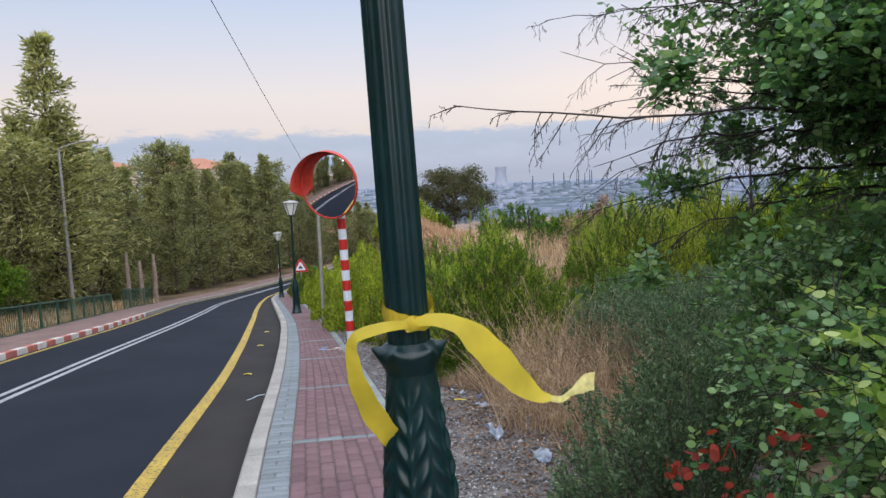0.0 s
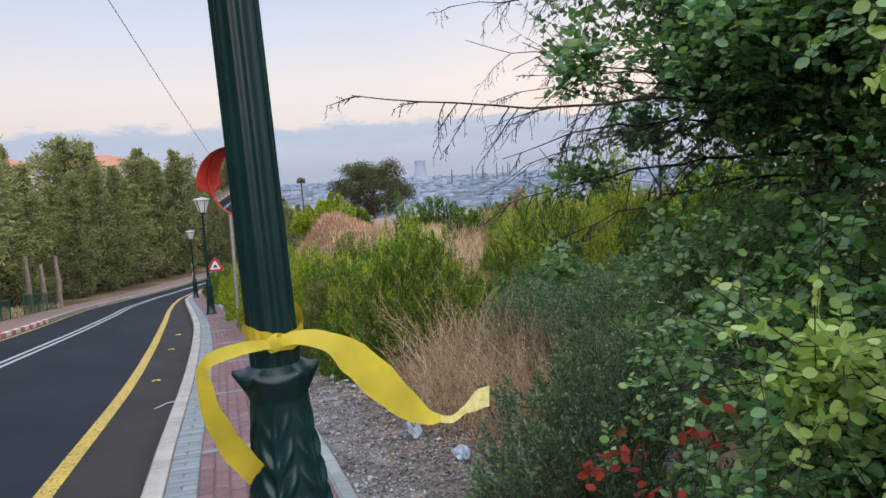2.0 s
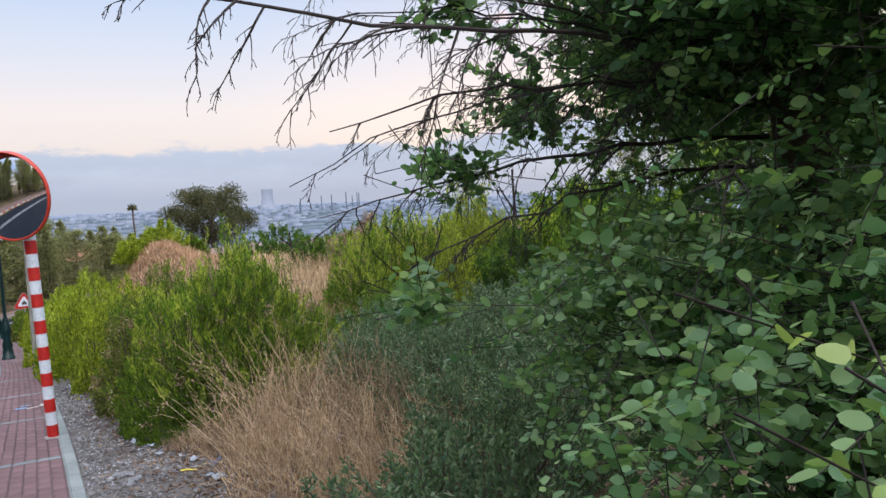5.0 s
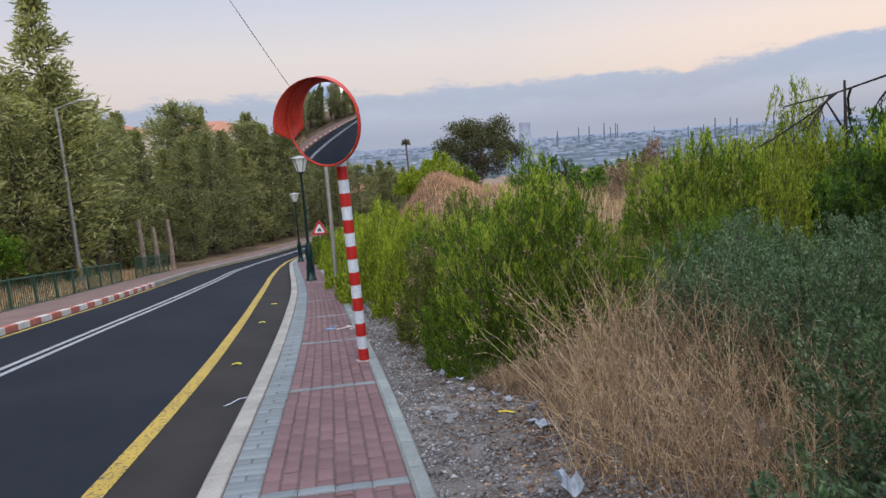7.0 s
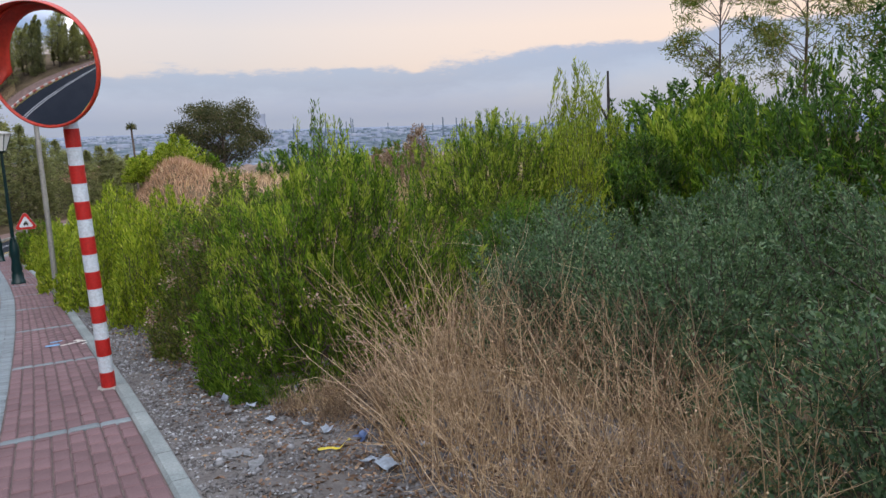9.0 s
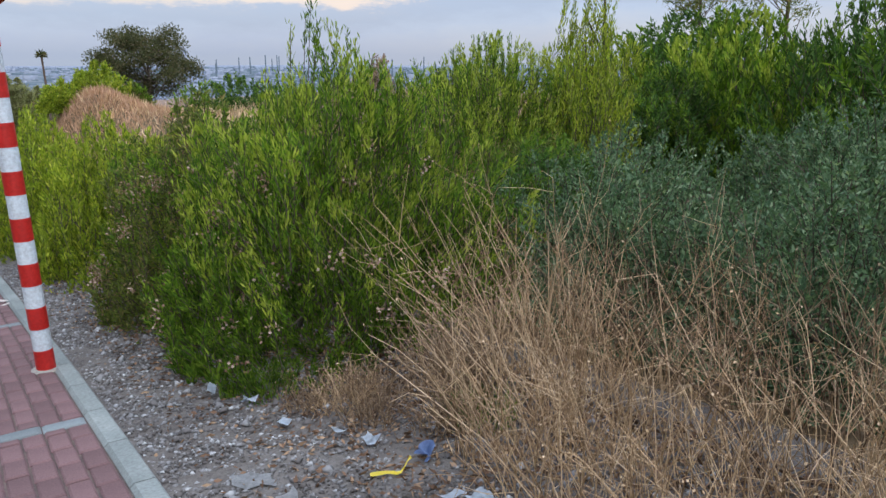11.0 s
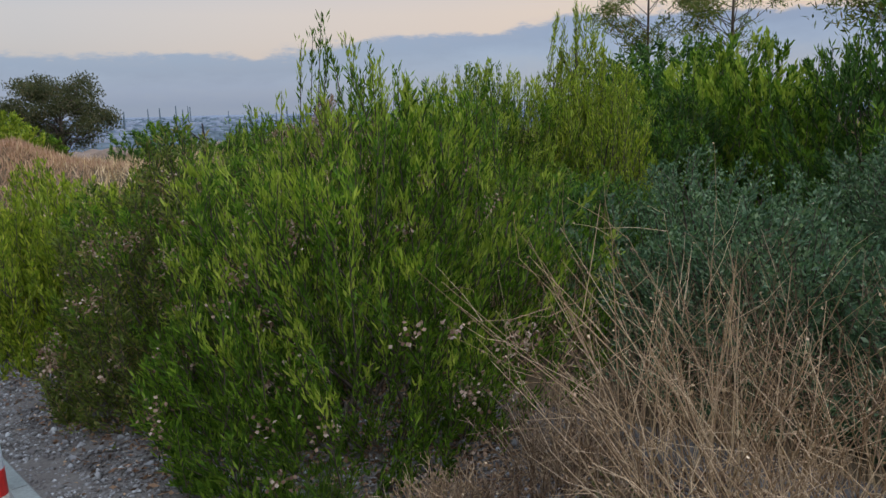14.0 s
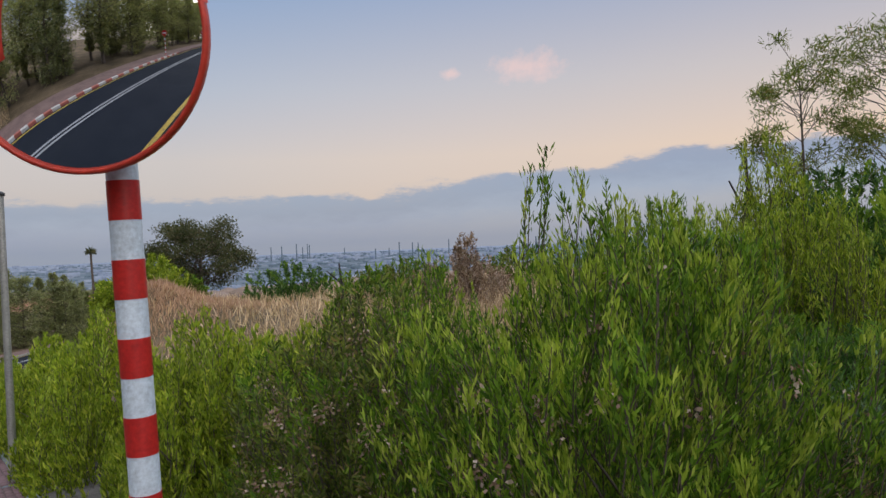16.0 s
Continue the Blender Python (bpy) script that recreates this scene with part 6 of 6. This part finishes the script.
def far_town():
    rng = random.Random(17)
    V, F = [], []
    Vt, Ft = [], []
    for i in range(3600):
        az, d = radians(rng.uniform(-6, 75)), rng.uniform(1100, 4300)
        x, y = d * math.sin(az), d * math.cos(az)
        w, dp, h = rng.uniform(6, 34), rng.uniform(8, 26), rng.choice((4, 5, 7, 9, 14)) * rng.uniform(0.7, 1.2) * (0.55 + d / 9000)
        tgt = (V, F) if rng.random() < 0.42 else (Vt, Ft)
        if tgt[0] is Vt:
            h *= 0.6
        b = len(tgt[0])
        tgt[0].extend([(x + sx * w / 2, y + sy * dp / 2, -66.5 + hz * h) for hz in (0, 1) for sx, sy in ((-1, -1), (1, -1), (1, 1), (-1, 1))])
        tgt[1].extend([(b, b + 1, b + 5, b + 4), (b + 1, b + 2, b + 6, b + 5), (b + 2, b + 3, b + 7, b + 6), (b + 3, b, b + 4, b + 7), (b + 4, b + 5, b + 6, b + 7)])
    tagged(new("far_town", fast_mesh("far_town", np.array(V), np.array(F), M_CITY)), "pale blocks of a distant industrial town, haze tinted into the colour", "town", kind="stuff")
    tagged(new("far_groves", fast_mesh("far_groves", np.array(Vt), np.array(Ft), M_CITY_D)), "dark groves on the distant plain, tinted blue-green with haze", "trees", kind="stuff")
    for i in range(34):
        az, d = radians(rng.uniform(14, 60)), rng.uniform(2300, 3600)
        h = rng.uniform(28, 68)
        t = thing("chimney", (d * math.sin(az), d * math.cos(az), -66), "thin distant refinery chimney in a haze-tinted colour", "chimney", "refinery chimneys")
        bm = bmesh.new()
        lathe(bm, [(2.6, 0), (1.8, h)], 8)
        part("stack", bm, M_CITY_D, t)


far_town()

# pale cut bank across the field
bm = bmesh.new()
for i in range(22):
    p = Vector((6 + i * 0.75, 25.5 + 1.4 * noise.noise(Vector((i * 0.4, 0, 0))), terrain(6 + i * 0.75, 25.0) - 0.02))
    r = bmesh.ops.create_icosphere(bm, subdivisions=2, radius=1.0)
    for v in r["verts"]:
        v.co = Vector((v.co.x * 0.9, v.co.y * 0.7, v.co.z * 0.5)) * (1 + 0.3 * noise.noise(v.co * 1.5 + p)) + p
smooth(tagged(part("cut_bank", bm, M_CHALKROCK), "pale chalky cut bank across the field", "bank", kind="structure"))


# ---- verge: soil, gravel, litter ----
def verge():
    ys = frange(-13, 12, 0.25)
    V, F = [], []
    nxx = 9
    for y in ys:
        a = right_x(y) - 0.015
        for i in range(nxx):
            x = a + 2.1 * i / (nxx - 1)
            V.append((x, y, terrain(x, y) + 0.018 + 0.012 * noise.noise(Vector((x * 5, y * 5, 0)))))
    for j in range(len(ys) - 1):
        for i in range(nxx - 1):
            F.append((j * nxx + i, j * nxx + i + 1, (j + 1) * nxx + i + 1, (j + 1) * nxx + i))
    smooth(tagged(new("verge", fast_mesh("verge", np.array(V), np.array(F), M_SOIL)), "stony soil verge beside the pavement", "ground", kind="structure"))
    rng = np.random.default_rng(41)
    n = 60000
    base = np.array([(1, 0, 0), (-0.5, 0.87, 0), (-0.5, -0.87, 0), (0, 0, 0.8), (0.3, 0.3, 0.55), (-0.3, 0.1, -0.5)])
    tri = np.array([(0, 1, 4), (1, 3, 4), (0, 4, 3), (1, 2, 3), (2, 0, 3), (0, 2, 5), (2, 1, 5), (1, 0, 5)])
    ys = rng.uniform(-9, 5, n)
    xs = np.array([right_x(y) for y in ys]) + 0.02 + 1.7 * rng.random(n) ** 1.2
    sz = 0.0045 + 0.011 * rng.random(n) ** 2.4 + 0.022 * rng.random(n) * (rng.random(n) < 0.02)
    zs = np.array([terrain(x, y) for x, y in zip(xs, ys)]) + 0.018 + 0.012 * np.array([noise.noise(Vector((x * 5, y * 5, 0))) for x, y in zip(xs, ys)]) + 0.25 * sz
    a = rng.random(n) * 6.28
    b = base[None] * (0.7 + 0.6 * rng.random((n, 6, 1)))
    c, s = np.cos(a)[:, None], np.sin(a)[:, None]
    X = (b[:, :, 0] * c - b[:, :, 1] * s) * sz[:, None] * 1.3 + xs[:, None]
    Y = (b[:, :, 0] * s + b[:, :, 1] * c) * sz[:, None] + ys[:, None]
    Z = b[:, :, 2] * sz[:, None] + zs[:, None]
    Vs = np.stack([X, Y, Z], 2).reshape(-1, 3)
    Fs = (np.arange(n)[:, None, None] * 6 + tri[None]).reshape(-1, 3)
    tagged(new("gravel", fast_mesh("gravel", Vs, Fs, M_STONE)), "loose pale gravel scattered over the verge", "gravel", kind="stuff")
    n = 34000
    ys = rng.uniform(-9, 4, n)
    xs = np.array([right_x(y) for y in ys]) + 0.05 + 1.8 * rng.random(n) ** 0.45
    P = np.stack([xs, ys, np.array([terrain(x, y) + 0.026 + 0.012 * noise.noise(Vector((x * 5, y * 5, 0))) for x, y in zip(xs, ys)])], 1)
    D = rng.normal(size=(n, 3)) * np.array([[1, 1, 0.1]]) + np.array([[0, 0, 0.16]])
    tagged(new("leaf_litter", leaves("leaf_litter", P, D, 0.015 + 0.04 * rng.random(n), 0.006 + 0.016 * rng.random(n), M_LITTER, rng)), "brown dead leaves and straw on the verge", "leaf litter", kind="stuff")


verge()


def scrap(x, y, w, d, mat, label, seed, lift=0.03, name="paper_scrap"):
    """A crumpled sheet lying on the verge."""
    bm = bmesh.new()
    n = 7
    g = [[None] * n for _ in range(n)]
    rot = seed * 1.7
    for i in range(n):
        for j in range(n):
            u, v = (i / (n - 1) - 0.5) * w, (j / (n - 1) - 0.5) * d
            q = Vector((u * 14, v * 14, seed * 3.1))
            edge = 0.30 + 0.45 * max(abs(u / w), abs(v / d))
            px, py = u + edge * w * noise.noise(q), v + edge * d * noise.noise(q + Vector((9, 0, 0)))
            X, Y = px * math.cos(rot) - py * math.sin(rot), px * math.sin(rot) + py * math.cos(rot)
            g[i][j] = bm.verts.new((X, Y, 0.004 + max(0.0, lift * (0.5 + 1.2 * noise.noise(q * 1.1 + Vector((0, 5, 0))))) + 0.35 * lift * abs(2 * u / w) ** 3))
    for i in range(n - 1):
        for j in range(n - 1):
            bm.faces.new((g[i][j], g[i + 1][j], g[i + 1][j + 1], g[i][j + 1]))
    bmesh.ops.solidify(bm, geom=bm.faces[:], thickness=0.002)
    ob = part(name, bm, mat)
    ob.location = (x, y, terrain(x, y) + 0.03)
    return tagged(ob, label, "litter", "litter on the verge")


scrap(1.21, -2.99, 0.16, 0.09, M_PAPER, "crumpled pale blue-white paper on gravel", 1)
scrap(1.14, -2.88, 0.08, 0.05, M_PAPER, "small crumpled white paper on gravel", 2)
scrap(1.12, -2.24, 0.11, 0.05, M_PAPER, "crumpled pale paper under dry grass", 3)
scrap(1.24, -2.50, 0.12, 0.08, M_BLUE, "crumpled blue wrapper under dry grass", 4)
scrap(1.05, -2.07, 0.09, 0.05, M_PAPER, "crumpled pale paper under dry grass", 5)
scrap(0.88, -1.82, 0.07, 0.05, M_PAPER, "small crumpled white paper on gravel", 6)
scrap(0.85, -1.41, 0.10, 0.06, M_PAPER, "crumpled pale paper at a bush's foot", 7)
scrap(0.72, -1.15, 0.08, 0.05, M_PAPER, "small crumpled white paper on gravel", 8)
scrap(0.59, -2.26, 0.20, 0.09, M_PLASTER, "flattened pale grey plaster patch on gravel", 9, 0.008, "plaster_patch")
scrap(0.64, -2.52, 0.13, 0.08, M_PLASTER, "flattened pale grey plaster patch on gravel", 10, 0.008, "plaster_patch")
scrap(1.06, -4.13, 0.12, 0.12, M_PAPER, "crumpled white plastic bag on gravel", 11, 0.08, "plastic_bag")
scrap(1.27, -4.88, 0.18, 0.10, M_PAPER, "crumpled pale plastic sheet beside dry grass", 12, 0.05, "plastic_sheet")
bm = bmesh.new()
ribbon(bm, [(0, 0, 0.01), (0.06, -0.035, 0.02), (0.11, -0.05, 0.012), (0.16, -0.02, 0.03), (0.2, 0.02, 0.02)], 0.022, [(0.3, 0.9, 0.2), (0, 1, 0.4), (0.3, 1, 0), (0.3, 0.8, -0.4), (0, 1, 0.2)])
bmesh.ops.solidify(bm, geom=bm.faces[:], thickness=0.001)
yt = part("tape_scrap", bm, M_TAPE)
yt.location = (0.98, -2.52, terrain(1.0, -2.55) + 0.025)
tagged(yt, "torn yellow tape lying on gravel", "litter", "litter on the verge")
bm = bmesh.new()
ribbon(bm, [(-0.06, 0, 0.006), (0.0, 0.01, 0.012), (0.06, -0.005, 0.006)], 0.05, [(0, 1, 0), (0.1, 1, 0.1), (0, 1, 0)])
bmesh.ops.solidify(bm, geom=bm.faces[:], thickness=0.002)
yl = part("orange_scrap", bm, M_TAPE)
yl.location = (-1.36, -4.6, road_top(-4.6) + 0.004)
tagged(yl, "small orange-yellow scrap lying on the road shoulder", "litter")
bm = bmesh.new()
tube(bm, [(0, 0, 0), (0.06, 0.05, 0.004), (0.12, 0.16, 0.004), (0.2, 0.2, 0.0)], 0.006, 5)
st = part("white_straw", bm, M_PAPER)
st.location = (-1.32, -0.9, road_top(-0.9) + 0.004)
tagged(st, "thin white strip lying on the road shoulder", "litter")
for i, (x, y) in enumerate(((-1.55, 1.2), (-1.75, 5.0), (-1.9, 8.0))):
    bm = bmesh.new()
    ribbon(bm, [(-0.06, 0, 0.006), (0.0, 0.02, 0.012), (0.06, -0.01, 0.006)], 0.06, [(0, 1, 0), (0.1, 1, 0.1), (0, 1, 0)])
    bmesh.ops.solidify(bm, geom=bm.faces[:], thickness=0.002)
    ob = part("orange_scrap", bm, M_TAPE)
    ob.location = (x, y, road_top(y) + 0.004)
    tagged(ob, "small orange-yellow scrap lying on the road shoulder", "litter")


# ---- kerbs and paving ----
right_edge = tagged(new("edging"), "grey concrete edging along the red pavement", "kerb", kind="structure")
kerb_run("edging", "", lambda y: (right_x(y) - 0.105, right_x(y)), 0.5, -14, 40, (M_KERB_GREY,), 0.012, right_edge)
road_edge = tagged(new("kerb"), "pale concrete kerb between road and pavement", "kerb", kind="structure")
kerb_run("kerb", "", lambda y: (kerb_x(y), kerb_x(y) + 0.15), 0.8, -16, 48, (M_KERB,), 0.006, road_edge)
far_edge = tagged(new("far_kerb"), "far kerb painted in red and white blocks", "kerb", kind="structure")
kerb_run("far_kerb", "", lambda y: (left_x(y) - 0.17, left_x(y)), 0.55, -16, 19, (M_KERB_RED, M_KERB_WHITE), 0.006, far_edge)
kerb_run("far_kerb", "", lambda y: (left_x(y) - 0.17, left_x(y)), 1.6, 19.25, 62, (M_KERB,), 0.006, far_edge)


def paver_mesh(name, w, d, mat):
    bm = bmesh.new()
    e, g = 0.009, 0.007
    lo = [bm.verts.new((sx * w / 2, sy * d / 2, -0.03)) for sx, sy in ((-1, -1), (1, -1), (1, 1), (-1, 1))]
    mi = [bm.verts.new((sx * w / 2, sy * d / 2, -g)) for sx, sy in ((-1, -1), (1, -1), (1, 1), (-1, 1))]
    hi = [bm.verts.new((sx * (w / 2 - e), sy * (d / 2 - e), 0)) for sx, sy in ((-1, -1), (1, -1), (1, 1), (-1, 1))]
    for a, b in ((lo, mi), (mi, hi)):
        for k in range(4):
            bm.faces.new((a[k], a[(k + 1) % 4], b[(k + 1) % 4], b[k]))
    bm.faces.new(hi)
    bm.normal_update()
    me = bpy.data.meshes.new(name)
    bm.to_mesh(me)
    bm.free()
    me.materials.append(mat)
    return me


pr = random.Random(3)
BANDS = [-11.4 + 2.58 * i for i in range(20)]          # grey cross courses


def paver_rows():
    """(kind, x, y, width, length) of every block of the pavement."""
    for i, (a, b) in enumerate(zip(BANDS, BANDS[1:])):
        y0, y1 = a + 0.055, b - 0.055
        for c in range(8):
            off = 0.1 if c % 2 else 0.0
            y = y0
            first = True
            while y < y1 - 0.03:
                ln = min((0.1 if (first and off) else 0.2), y1 - y)
                first = False
                ym = y + ln / 2
                x0, x1 = kerb_x(ym) + 0.375, right_x(ym) - 0.11
                w = (x1 - x0) / 8
                yield "red", x0 + (c + 0.5) * w, ym, w - 0.009, ln - 0.010
                y += ln
        for c in range(4):
            x0, x1 = kerb_x(b) + 0.375, right_x(b) - 0.11
            w = (x1 - x0) / 4
            yield "grey", x0 + (c + 0.5) * w, b, w - 0.006, 0.10
    y = BANDS[0]
    k = 0
    while y < BANDS[-1]:
        x0, x1 = kerb_x(y) + 0.155, kerb_x(y) + 0.37
        if k % 3 == 2:
            for c in range(2):
                yield "grey", x0 + (c + 0.5) * (x1 - x0) / 2, y, (x1 - x0) / 2 - 0.006, 0.098
        else:
            yield "grey", (x0 + x1) / 2, y, x1 - x0 - 0.006, 0.098
        y += 0.105
        k += 1


unit_mesh = {"red": paver_mesh("red_block", 0.1, 0.2, M_RED_PAVER), "grey": paver_mesh("grey_block", 0.1, 0.2, M_GREY_PAVER)}
count = {"red": 0, "grey": 0}
rest = {"red": ([], []), "grey": ([], [])}
for kind, x, y, w, ln in paver_rows():
    head = math.degrees(math.atan2(-(kerb_x(y + 0.3) - kerb_x(y - 0.3)), 0.6))
    m = pose(x, y, road_z(y) + pr.uniform(-0.0025, 0.002), math.degrees(math.atan(slope(y))) + pr.uniform(-0.5, 0.5), pr.uniform(-0.6, 0.6), head + pr.uniform(-0.6, 0.6))
    m = m @ Matrix.Diagonal((w / 0.1, ln / 0.2, 1, 1))
    lo, hi = (-4.6, 2.4) if kind == "red" else (-5.5, 5.5)
    if lo < y < hi and count[kind] < 299:
        ob = new("paving_block", unit_mesh[kind])
        ob.matrix_world = m
        ob.parent = bed
        count[kind] += 1
    else:
        V, F = rest[kind]
        b = len(V)
        me = unit_mesh[kind]
        V.extend([tuple(m @ v.co) for v in me.vertices])
        F.extend([tuple(b + i for i in p.vertices) for p in me.polygons])
for kind, mat in (("red", M_RED_PAVER_J), ("grey", M_GREY_PAVER_J)):
    ob = part("paving_blocks", fast_mesh("paving_blocks", np.array(rest[kind][0]), np.array(rest[kind][1]), mat), mat, bed)
    tagged(ob, kind="stuff")

# spray-paint marks on the paving
for i, (x, y, w, d, mat) in enumerate(((-0.47, 2.55, 0.14, 0.10, M_SPRAY), (-0.44, 2.78, 0.12, 0.05, M_SPRAY), (-0.30, 2.50, 0.20, 0.05, M_CHALK), (-0.20, 2.62, 0.05, 0.2, M_CHALK), (-0.12, 2.44, 0.18, 0.04, M_CHALK))):
    bm = bmesh.new()
    box(bm, 0, 0, 0, w, d, 0.002, 0.0)
    ob = part("spray_mark", bm, mat)
    ob.matrix_world = pose(x, y, road_z(y) + 0.0045, math.degrees(math.atan(slope(y))), 0, 10 * i)
    tagged(ob, "sprayed utility mark on red paving blocks", "paint mark")
